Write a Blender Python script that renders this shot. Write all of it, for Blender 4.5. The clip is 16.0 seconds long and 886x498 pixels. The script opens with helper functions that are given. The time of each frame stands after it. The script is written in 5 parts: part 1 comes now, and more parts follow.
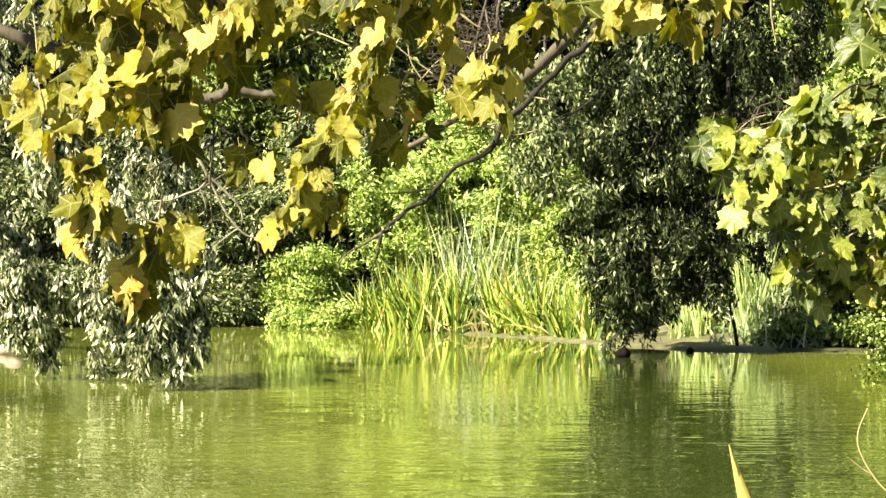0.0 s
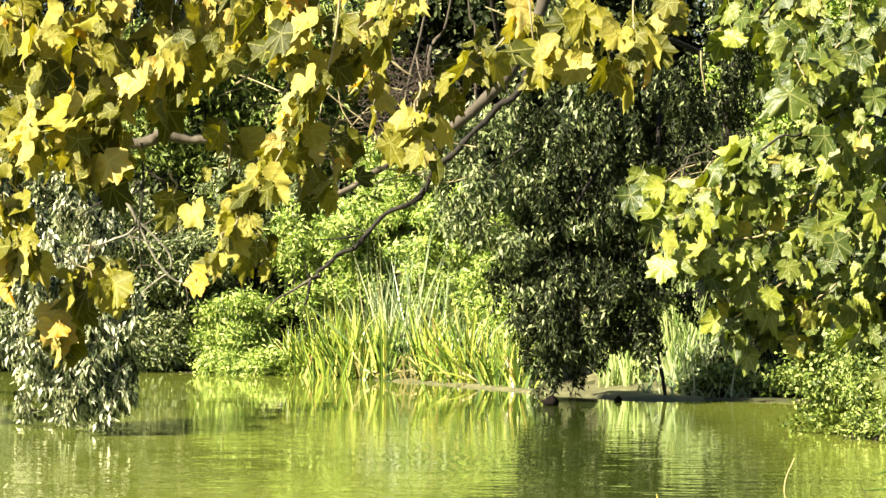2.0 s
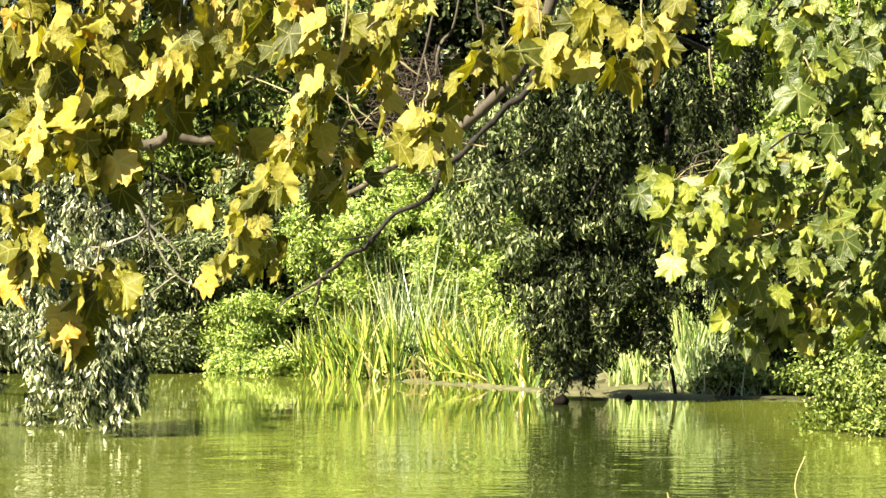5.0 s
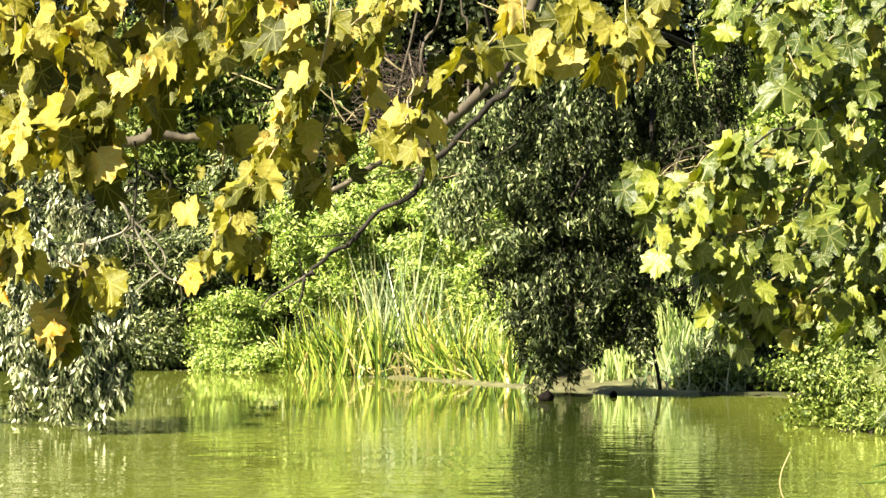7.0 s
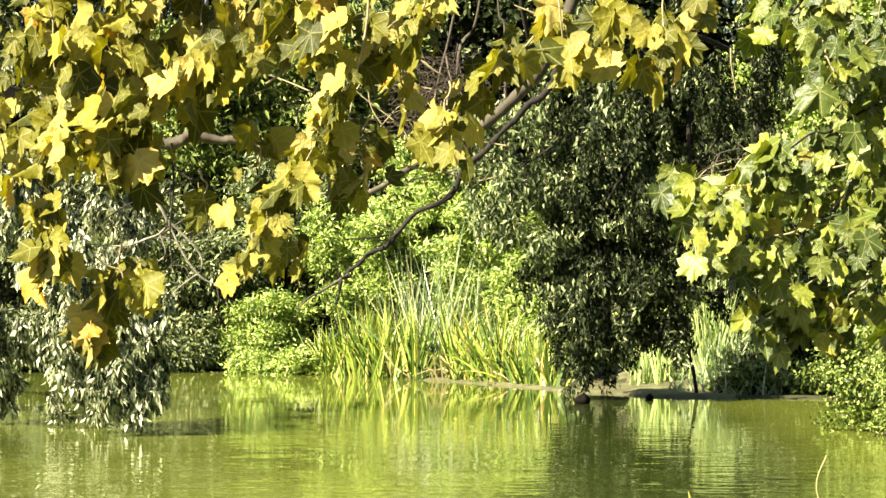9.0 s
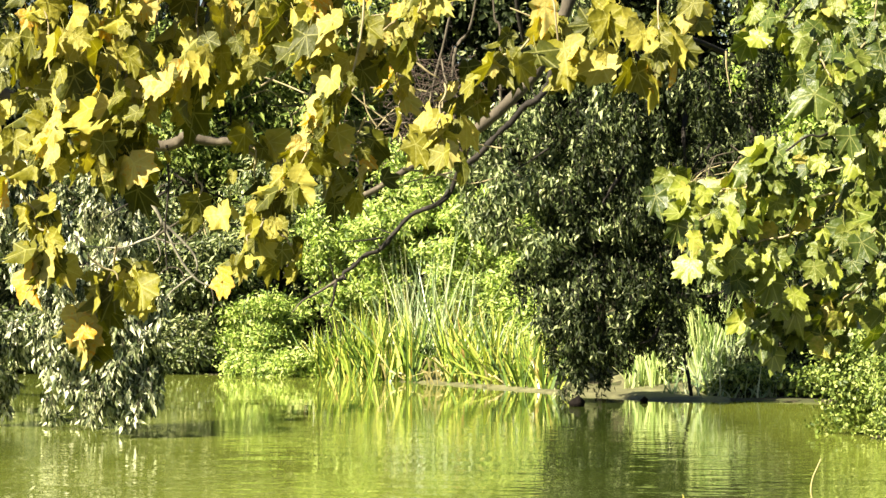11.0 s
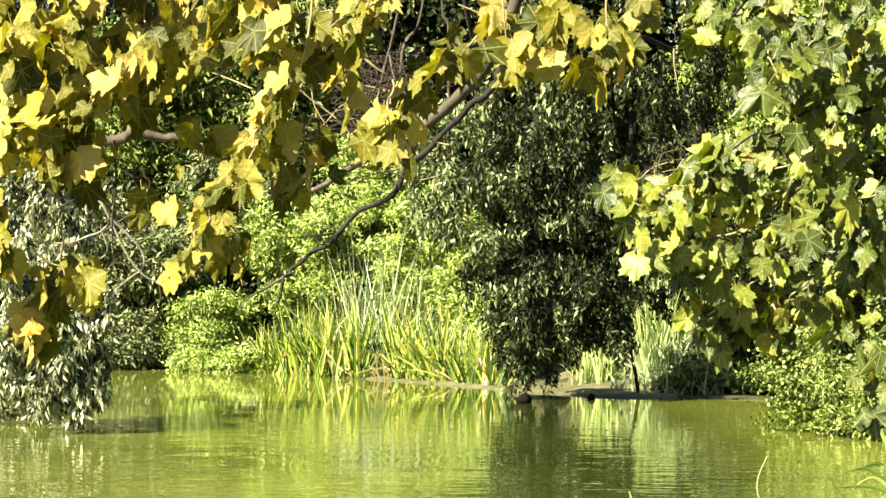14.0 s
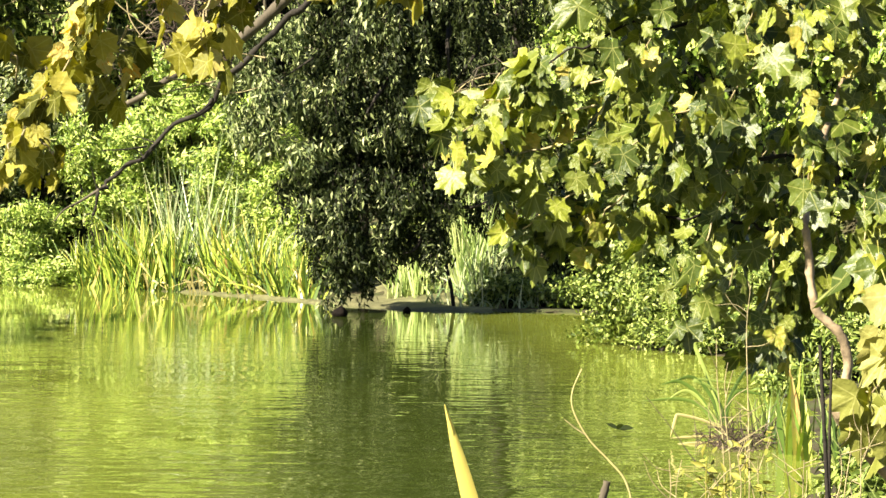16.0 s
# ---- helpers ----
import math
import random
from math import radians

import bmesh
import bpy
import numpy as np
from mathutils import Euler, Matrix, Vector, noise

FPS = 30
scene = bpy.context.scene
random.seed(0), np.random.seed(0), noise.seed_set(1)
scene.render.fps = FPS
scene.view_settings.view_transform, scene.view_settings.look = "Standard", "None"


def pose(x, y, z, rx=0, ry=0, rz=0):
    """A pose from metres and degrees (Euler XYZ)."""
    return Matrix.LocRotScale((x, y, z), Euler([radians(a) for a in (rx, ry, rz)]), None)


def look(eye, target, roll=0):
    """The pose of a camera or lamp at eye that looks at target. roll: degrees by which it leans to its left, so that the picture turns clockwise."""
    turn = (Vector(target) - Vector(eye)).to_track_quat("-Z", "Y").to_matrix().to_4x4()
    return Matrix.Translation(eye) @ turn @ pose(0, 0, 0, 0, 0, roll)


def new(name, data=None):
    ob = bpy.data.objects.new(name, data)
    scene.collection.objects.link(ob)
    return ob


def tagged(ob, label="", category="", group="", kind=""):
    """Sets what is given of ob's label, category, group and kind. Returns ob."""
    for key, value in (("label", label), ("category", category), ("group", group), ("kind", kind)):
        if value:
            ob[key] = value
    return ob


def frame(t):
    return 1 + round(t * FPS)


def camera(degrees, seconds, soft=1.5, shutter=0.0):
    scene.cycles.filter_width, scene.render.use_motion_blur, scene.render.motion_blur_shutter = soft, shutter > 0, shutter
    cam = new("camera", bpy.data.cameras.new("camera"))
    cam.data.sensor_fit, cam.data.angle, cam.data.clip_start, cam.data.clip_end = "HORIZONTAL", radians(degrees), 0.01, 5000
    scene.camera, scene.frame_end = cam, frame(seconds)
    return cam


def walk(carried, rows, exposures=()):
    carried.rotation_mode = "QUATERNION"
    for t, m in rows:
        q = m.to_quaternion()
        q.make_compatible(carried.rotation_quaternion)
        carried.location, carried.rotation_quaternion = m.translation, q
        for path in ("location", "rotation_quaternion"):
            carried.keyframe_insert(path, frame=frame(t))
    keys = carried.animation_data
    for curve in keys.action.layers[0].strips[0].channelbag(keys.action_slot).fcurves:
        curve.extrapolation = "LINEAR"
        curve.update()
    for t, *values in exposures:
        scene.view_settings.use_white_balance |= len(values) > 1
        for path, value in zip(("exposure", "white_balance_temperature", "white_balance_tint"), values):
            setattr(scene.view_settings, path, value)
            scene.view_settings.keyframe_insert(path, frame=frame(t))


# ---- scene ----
# A pond seen over open water from its near bank, by a hand-held long lens that turns on the spot.
EYE = (0.0, 0.0, 2.2)
REACH = 5578.0                      # bearings below are given in 1/5578 radian
cam = camera(16.0, 16.0, soft=1.5)
# seconds, turn to the right, tilt up, lean (degrees)
TURNS = (
    (0, -1.391, -0.588, -0.055), (0.5, -1.07, -0.321, 0.145), (1, -0.689, -0.088, 0.297),
    (1.5, -0.349, 0.133, 0.382), (2, -0.107, 0.274, 0.418), (2.5, 0.02, 0.365, 0.307),
    (3, 0.005, 0.413, 0.22), (3.5, -0.123, 0.397, 0.197), (3.7, -0.206, 0.396, 0.215),
    (5.8, -0.216, 0.171, 0.026), (6, -0.137, 0.16, 0.024), (6.5, -0.018, 0.19, 0.009),
    (7, -0, 0.205, 0), (7.5, -0.112, 0.24, 0.042), (8, -0.326, 0.24, 0.055),
    (8.5, -0.569, 0.23, 0.051), (8.7, -0.656, 0.236, 0.119), (11, -0.571, 0.295, 0.243),
    (11.5, -0.448, 0.21, 0.276), (12, -0.282, 0.154, 0.282), (12.5, -0.166, 0.166, 0.285),
    (13, -0.07, 0.251, 0.362), (13.5, 0.064, 0.299, 0.421), (14, 0.382, 0.235, 0.406),
    (14.5, 1.059, -0.042, 0.451), (15, 2.043, -0.506, 0.459), (15.5, 3.068, -0.935, 0.511),
    (16, 3.739, -1.308, 0.565),
)


def heading(turn, tilt):
    a, e = radians(turn), radians(tilt)
    return Vector((math.sin(a) * math.cos(e), math.cos(a) * math.cos(e), math.sin(e)))


walk(cam, [(t, look(EYE, Vector(EYE) + 58 * heading(turn, tilt), lean)) for t, turn, tilt, lean in TURNS],
     [(0.0, 2.28), (16.0, 2.28)])


def at(u, v, d):
    """A place d metres out over the water, at the bearings u (across) and v (down)."""
    return np.array(((u - 784) / REACH * d, d, EYE[2] + (461 - v) / REACH * d))


# ---- light ----
SUN_EL, SUN_AZ = radians(40), radians(237)      # azimuth clockwise from +y: behind the camera, to its left
world = bpy.data.worlds.new("sky")
scene.world = world
world.use_nodes = True
wn, wl = world.node_tree.nodes, world.node_tree.links
sky = wn.new("ShaderNodeTexSky")
sky.sky_type, sky.sun_disc = "NISHITA", False
sky.sun_elevation, sky.sun_rotation = SUN_EL, SUN_AZ
wl.new(sky.outputs[0], wn["Background"].inputs[0])
wn["Background"].inputs[1].default_value = 0.029
sun_data = bpy.data.lights.new("sun", "SUN")
sun_data.energy, sun_data.angle, sun_data.color = 5.0, radians(0.53), (1.0, 0.905, 0.72)
sun = new("sun", sun_data)
sun.matrix_world = look(
    (60 * math.sin(SUN_AZ) * math.cos(SUN_EL), 60 * math.cos(SUN_AZ) * math.cos(SUN_EL), 60 * math.sin(SUN_EL)), (0, 0, 0))


# ---- materials ----
def material(name):
    m = bpy.data.materials.new(name)
    m.use_nodes = True
    n = m.node_tree.nodes
    return m, n, m.node_tree.links, n["Principled BSDF"]


def ramp(n, l, fac, colours):
    r = n.new("ShaderNodeValToRGB")
    while len(r.color_ramp.elements) < len(colours):
        r.color_ramp.elements.new(0.5)
    for e, (p, c) in zip(r.color_ramp.elements, colours):
        e.position, e.color = p, (*c, 1)
    l.new(fac, r.inputs[0])
    return r.outputs[0]


def noise_node(n, l, scale, detail=3.0, coord="Object", rough=0.55, stretch=None):
    tc, nz = n.new("ShaderNodeTexCoord"), n.new("ShaderNodeTexNoise")
    nz.inputs["Scale"].default_value, nz.inputs["Detail"].default_value = scale, detail
    nz.inputs["Roughness"].default_value = rough
    if stretch:
        mp = n.new("ShaderNodeMapping")
        mp.inputs["Scale"].default_value = stretch
        l.new(tc.outputs[coord], mp.inputs[0])
        l.new(mp.outputs[0], nz.inputs["Vector"])
    else:
        l.new(tc.outputs[coord], nz.inputs["Vector"])
    return nz.outputs["Fac"]


def foliage(name, colours, through_light=0.35, rough=0.45, single=False, veins=False, spec=0.5, lobed=False):
    """Leaves: colour varied leaf by leaf, blotched, with light coming through the blade."""
    m, n, l, b = material(name)
    if single:
        rnd = n.new("ShaderNodeObjectInfo").outputs["Random"]
    else:
        rnd = n.new("ShaderNodeNewGeometry").outputs["Random Per Island"]
    blot = noise_node(n, l, 7.0 if single else 9.0, 5.0)
    add = n.new("ShaderNodeMath")
    add.operation = "MULTIPLY_ADD"
    l.new(blot, add.inputs[0])
    add.inputs[1].default_value = 0.42 if lobed else 0.30
    sub = n.new("ShaderNodeMath")
    sub.operation = "ADD"
    l.new(rnd, sub.inputs[0])
    sub.inputs[1].default_value = -0.21 if lobed else -0.15
    l.new(sub.outputs[0], add.inputs[2])
    col = ramp(n, l, add.outputs[0], colours)
    l.new(col, b.inputs["Base Color"])
    b.inputs["Roughness"].default_value = rough
    b.inputs["Specular IOR Level"].default_value = spec
    if lobed:
        # pale veins that fan out from the stalk
        tc, sep = n.new("ShaderNodeTexCoord"), n.new("ShaderNodeSeparateXYZ")
        l.new(tc.outputs["Object"], sep.inputs[0])

        def calc(op, a, c=None, k=0.0):
            q = n.new("ShaderNodeMath")
            q.operation = op
            l.new(a, q.inputs[0])
            if c is None:
                q.inputs[1].default_value = k
            else:
                l.new(c, q.inputs[1])
            return q.outputs[0]

        x, y = calc("ABSOLUTE", sep.outputs[0]), calc("ADD", sep.outputs[1], k=-0.40)
        near = calc("MULTIPLY", x, k=1.0)
        for a in (42, 98):
            off = calc("ABSOLUTE", calc("SUBTRACT", calc("MULTIPLY", x, k=math.cos(radians(a))), calc("MULTIPLY", y, k=math.sin(radians(a)))))
            near = calc("MINIMUM", near, off)
        band = n.new("ShaderNodeMapRange")
        band.inputs["From Min"].default_value, band.inputs["From Max"].default_value = 0.004, 0.022
        band.inputs["To Min"].default_value, band.inputs["To Max"].default_value = 0.28, 0.0
        l.new(near, band.inputs[0])
        vein = n.new("ShaderNodeMix")
        vein.data_type = "RGBA"
        l.new(band.outputs[0], vein.inputs[0])
        l.new(col, vein.inputs[6])
        vein.inputs[7].default_value = (0.62, 0.60, 0.22, 1)
        col = vein.outputs[2]
        l.new(col, b.inputs["Base Color"])
    if veins:
        bump = n.new("ShaderNodeBump")
        bump.inputs["Strength"].default_value, bump.inputs["Distance"].default_value = 0.9, 0.007
        l.new(noise_node(n, l, 7.0, 4.0), bump.inputs["Height"])
        l.new(bump.outputs[0], b.inputs["Normal"])
    tr, mix = n.new("ShaderNodeBsdfTranslucent"), n.new("ShaderNodeMixShader")
    deep = n.new("ShaderNodeGamma")
    deep.inputs[1].default_value = 1.35 if not lobed else 1.25
    l.new(col, deep.inputs[0])
    if lobed:
        # light that has passed through the blade comes out more yellow
        warm = n.new("ShaderNodeMix")
        warm.data_type, warm.blend_type = "RGBA", "MULTIPLY"
        warm.inputs[0].default_value, warm.inputs[7].default_value = 1.0, (1.0, 1.0, 0.25, 1)
        l.new(deep.outputs[0], warm.inputs[6])
        l.new(warm.outputs[2], tr.inputs[0])
    else:
        l.new(deep.outputs[0], tr.inputs[0])
    mix.inputs[0].default_value = through_light
    l.new(b.outputs[0], mix.inputs[1])
    l.new(tr.outputs[0], mix.inputs[2])
    l.new(mix.outputs[0], n["Material Output"].inputs[0])
    return m


def rough_stuff(name, colours, scale, bump_scale, bump_depth, rough=0.85, stretch=None, spec=0.25):
    m, n, l, b = material(name)
    big = noise_node(n, l, scale, 6.0, stretch=stretch, rough=0.65)
    l.new(ramp(n, l, big, colours), b.inputs["Base Color"])
    b.inputs["Roughness"].default_value, b.inputs["Specular IOR Level"].default_value = rough, spec
    bump = n.new("ShaderNodeBump")
    bump.inputs["Strength"].default_value, bump.inputs["Distance"].default_value = 0.8, bump_depth
    l.new(noise_node(n, l, bump_scale, 5.0, stretch=stretch), bump.inputs["Height"])
    l.new(bump.outputs[0], b.inputs["Normal"])
    return m


GROUND = rough_stuff("leaf_litter", [(0.3, (0.018, 0.015, 0.007)), (0.5, (0.042, 0.036, 0.016)), (0.62, (0.04, 0.05, 0.014)), (0.75, (0.085, 0.075, 0.035))], 1.6, 9.0, 0.06)
MUD = rough_stuff("wet_mud", [(0.3, (0.06, 0.06, 0.028)), (0.6, (0.13, 0.125, 0.06)), (0.8, (0.22, 0.20, 0.11))], 2.5, 14.0, 0.02, 0.55)
BARK_PALE = rough_stuff("plane_bark", [(0.35, (0.10, 0.075, 0.045)), (0.5, (0.25, 0.19, 0.115)), (0.7, (0.42, 0.33, 0.21))], 7.0, 40.0, 0.006, 0.8)
BARK_GREY = rough_stuff("grey_bark", [(0.3, (0.03, 0.025, 0.017)), (0.55, (0.075, 0.062, 0.042)), (0.75, (0.20, 0.17, 0.12))], 5.0, 25.0, 0.012, 0.85, (1, 1, 0.4))
BARK_DARK = rough_stuff("dark_bark", [(0.3, (0.008, 0.0065, 0.0045)), (0.6, (0.022, 0.018, 0.013)), (0.8, (0.06, 0.05, 0.038))], 8.0, 40.0, 0.008, 0.85)
TWIG = rough_stuff("twig_bark", [(0.3, (0.12, 0.095, 0.05)), (0.6, (0.32, 0.27, 0.14)), (0.8, (0.52, 0.46, 0.28))], 18.0, 90.0, 0.002, 0.75)
DEAD_TWIG = rough_stuff("dead_twig_bark", [(0.35, (0.02, 0.014, 0.010)), (0.55, (0.07, 0.05, 0.036)), (0.75, (0.24, 0.18, 0.14))], 12.0, 60.0, 0.003, 0.8)
GREY_BOUGH = rough_stuff("weathered_bough", [(0.3, (0.07, 0.062, 0.042)), (0.55, (0.20, 0.185, 0.13)), (0.75, (0.40, 0.375, 0.29))], 6.0, 30.0, 0.008, 0.85)
ROCK = rough_stuff("wet_rock", [(0.3, (0.003, 0.002, 0.0015)), (0.6, (0.007, 0.005, 0.0035)), (0.8, (0.02, 0.015, 0.010))], 9.0, 30.0, 0.03, 0.8, spec=0.08)
PALE_ROCK = rough_stuff("pale_rock", [(0.3, (0.17, 0.13, 0.10)), (0.6, (0.29, 0.23, 0.18)), (0.8, (0.38, 0.31, 0.25))], 6.0, 24.0, 0.02, 0.8)

YELLOW_PLANE = foliage("yellow_plane_leaf", [(0.0, (0.055, 0.063, 0.004)), (0.25, (0.115, 0.115, 0.006)), (0.5, (0.23, 0.213, 0.014)), (0.78, (0.36, 0.32, 0.062)), (0.95, (0.46, 0.385, 0.115)), (1.0, (0.52, 0.29, 0.025))], 0.42, 0.55, True, True, 0.3, True)
GREEN_PLANE = foliage("green_plane_leaf", [(0.0, (0.038, 0.061, 0.009)), (0.4, (0.088, 0.122, 0.015)), (0.74, (0.165, 0.193, 0.025)), (0.89, (0.26, 0.30, 0.03)), (0.97, (0.34, 0.315, 0.06)), (1.0, (0.46, 0.38, 0.09))], 0.38, 0.42, True, True, 0.5, True)
PALE_PLANE = foliage("pale_plane_leaf", [(0.0, (0.14, 0.16, 0.02)), (0.6, (0.24, 0.24, 0.06)), (1.0, (0.31, 0.28, 0.09))], 0.34, 0.5, True, True, 0.3, True)
# willow_leaf carries the shade: darkened for the willow's shaded side, thicket and undergrowth
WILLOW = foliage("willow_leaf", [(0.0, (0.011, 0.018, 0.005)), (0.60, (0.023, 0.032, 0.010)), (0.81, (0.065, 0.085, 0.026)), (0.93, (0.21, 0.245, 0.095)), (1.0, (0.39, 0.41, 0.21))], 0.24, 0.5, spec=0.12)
# lightened copy of willow_leaf: sun on the crown's left side put into colour
LIT_WILLOW = foliage("lit_willow_leaf", [(0.0, (0.03, 0.046, 0.011)), (0.45, (0.10, 0.135, 0.044)), (0.80, (0.27, 0.315, 0.12)), (1.0, (0.53, 0.54, 0.29))], 0.28, 0.5, spec=0.25)
# its darkest and palest steps stand in for shaded gaps and sunlit tips
SILVER = foliage("silvery_leaf", [(0.0, (0.02, 0.03, 0.009)), (0.38, (0.08, 0.105, 0.04)), (0.58, (0.33, 0.36, 0.18)), (1.0, (0.76, 0.75, 0.52))], 0.26, 0.48, spec=0.25)
SHRUB = foliage("shrub_leaf", [(0.0, (0.05, 0.09, 0.013)), (0.4, (0.23, 0.335, 0.052)), (0.75, (0.45, 0.55, 0.115)), (1.0, (0.63, 0.66, 0.25))], 0.32, 0.5, spec=0.3)
BUSH = foliage("bush_leaf", [(0.0, (0.035, 0.06, 0.010)), (0.45, (0.13, 0.185, 0.03)), (0.8, (0.29, 0.35, 0.075)), (1.0, (0.48, 0.52, 0.18))], 0.3, 0.5, spec=0.25)
DULL_SHRUB = foliage("dull_shrub_leaf", [(0.0, (0.02, 0.032, 0.007)), (0.5, (0.075, 0.10, 0.027)), (0.8, (0.22, 0.26, 0.09)), (1.0, (0.52, 0.52, 0.26))], 0.26, 0.42, spec=0.3)
REED = foliage("reed_blade", [(0.0, (0.025, 0.055, 0.007)), (0.38, (0.13, 0.21, 0.026)), (0.62, (0.31, 0.40, 0.055)), (0.86, (0.52, 0.54, 0.10)), (0.97, (0.60, 0.52, 0.15)), (1.0, (0.40, 0.27, 0.09))], 0.35, 0.4, True)
PALE_REED = foliage("pale_reed", [(0.0, (0.13, 0.21, 0.045)), (0.5, (0.33, 0.43, 0.12)), (1.0, (0.58, 0.60, 0.28))], 0.3, 0.5, True)
GREY_REED = foliage("grey_reed", [(0.0, (0.14, 0.22, 0.085)), (0.5, (0.34, 0.43, 0.20)), (1.0, (0.54, 0.57, 0.34))], 0.25, 0.4, True)
SEDGE = foliage("sedge_leaf", [(0.0, (0.03, 0.06, 0.010)), (0.5, (0.11, 0.18, 0.03)), (1.0, (0.36, 0.42, 0.11))], 0.3, 0.4, True)
GREY_GRASS = foliage("bank_grass", [(0.0, (0.04, 0.07, 0.012)), (0.6, (0.14, 0.18, 0.04)), (1.0, (0.34, 0.30, 0.11))], 0.3, 0.5)
DRY = foliage("dry_stalk", [(0.0, (0.26, 0.21, 0.075)), (0.6, (0.44, 0.375, 0.16)), (1.0, (0.60, 0.53, 0.29))], 0.2, 0.6)
DRY_REED = foliage("dry_reed", [(0.0, (0.30, 0.32, 0.12)), (0.5, (0.50, 0.47, 0.24)), (1.0, (0.62, 0.55, 0.34))], 0.25, 0.5, True)
WEED_LEAF = foliage("weed_leaf", [(0.0, (0.08, 0.10, 0.015)), (0.5, (0.22, 0.22, 0.035)), (1.0, (0.42, 0.36, 0.09))], 0.35, 0.5, spec=0.3)
NEAR_BLADE = foliage("yellowing_blade", [(0.0, (0.42, 0.40, 0.06)), (0.5, (0.62, 0.54, 0.12)), (1.0, (0.60, 0.42, 0.12))], 0.4, 0.45)


def water_material():
    m, n, l, b = material("pond_water")
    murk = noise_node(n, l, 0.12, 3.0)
    # bright reflection put into the colour: a mid-pond band, wider towards the far bank
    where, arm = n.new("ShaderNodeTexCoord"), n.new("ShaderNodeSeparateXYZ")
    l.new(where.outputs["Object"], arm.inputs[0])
    skew, west, east, reflect_band = n.new("ShaderNodeMath"), n.new("ShaderNodeMapRange"), n.new("ShaderNodeMapRange"), n.new("ShaderNodeMath")
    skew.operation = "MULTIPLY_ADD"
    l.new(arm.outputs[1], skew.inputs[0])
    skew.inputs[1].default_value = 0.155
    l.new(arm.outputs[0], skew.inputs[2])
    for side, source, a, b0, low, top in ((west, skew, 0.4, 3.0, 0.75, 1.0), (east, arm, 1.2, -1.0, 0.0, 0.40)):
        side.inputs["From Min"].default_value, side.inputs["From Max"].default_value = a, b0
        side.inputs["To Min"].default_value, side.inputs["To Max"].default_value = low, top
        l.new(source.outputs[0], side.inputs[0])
    reflect_band.operation = "MULTIPLY"
    l.new(west.outputs[0], reflect_band.inputs[0])
    l.new(east.outputs[0], reflect_band.inputs[1])
    murk_mix = n.new("ShaderNodeMath")
    murk_mix.operation = "MULTIPLY_ADD"
    l.new(murk, murk_mix.inputs[0])
    murk_mix.inputs[1].default_value = 0.7
    # the same painted reflection again along the east bank
    east_reflect, more = n.new("ShaderNodeMapRange"), n.new("ShaderNodeMath")
    east_reflect.inputs["From Min"].default_value, east_reflect.inputs["From Max"].default_value = 2.2, 5.0
    east_reflect.inputs["To Min"].default_value, east_reflect.inputs["To Max"].default_value = 0.0, 0.62
    l.new(arm.outputs[0], east_reflect.inputs[0])
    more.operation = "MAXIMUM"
    l.new(reflect_band.outputs[0], more.inputs[0])
    l.new(east_reflect.outputs[0], more.inputs[1])
    l.new(more.outputs[0], murk_mix.inputs[2])
    l.new(ramp(n, l, murk_mix.outputs[0], [(0.2, (0.020, 0.031, 0.006)), (0.46, (0.042, 0.058, 0.010)), (0.75, (0.14, 0.168, 0.026)), (1.0, (0.19, 0.225, 0.034))]), b.inputs["Base Color"])
    b.inputs["IOR"].default_value = 1.38
    calm = ramp(n, l, noise_node(n, l, 0.16, 2.0), [(0.34, (0.25, 0.25, 0.25)), (0.52, (1, 1, 1))])
    small, wide = noise_node(n, l, 3.2, 1.0, stretch=(0.8, 1.0, 1)), noise_node(n, l, 1.2, 0.0, stretch=(0.7, 1.0, 1))
    mul = n.new("ShaderNodeMath")
    mul.operation = "MULTIPLY"
    l.new(small, mul.inputs[0])
    l.new(calm, mul.inputs[1])
    add = n.new("ShaderNodeMath")
    add.operation = "ADD"
    l.new(mul.outputs[0], add.inputs[0])
    l.new(wide, add.inputs[1])
    bump = n.new("ShaderNodeBump")
    bump.inputs["Strength"].default_value, bump.inputs["Distance"].default_value = 1.0, 0.010
    # the water lies calmer in the lee of the far bank
    tc, sep, lee = n.new("ShaderNodeTexCoord"), n.new("ShaderNodeSeparateXYZ"), n.new("ShaderNodeMapRange")
    lee.inputs["From Min"].default_value, lee.inputs["From Max"].default_value = 30.0, 46.0
    lee.inputs["To Min"].default_value, lee.inputs["To Max"].default_value = 1.0, 0.15
    l.new(tc.outputs["Object"], sep.inputs[0])
    l.new(sep.outputs[1], lee.inputs[0])
    # a fine breeze ruffles the far water, too small to see as waves
    fine = n.new("ShaderNodeMapRange")
    fine.inputs["From Min"].default_value, fine.inputs["From Max"].default_value = 26.0, 42.0
    fine.inputs["To Min"].default_value, fine.inputs["To Max"].default_value = 0.010, 0.028
    l.new(sep.outputs[1], fine.inputs[0])
    l.new(fine.outputs[0], b.inputs["Roughness"])
    swell = n.new("ShaderNodeMath")
    swell.operation = "MULTIPLY"
    l.new(add.outputs[0], swell.inputs[0])
    l.new(lee.outputs[0], swell.inputs[1])
    l.new(swell.outputs[0], bump.inputs["Height"])
    l.new(bump.outputs[0], b.inputs["Normal"])
    return m


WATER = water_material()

# ---- tools for building ----
rng = np.random.default_rng(7)


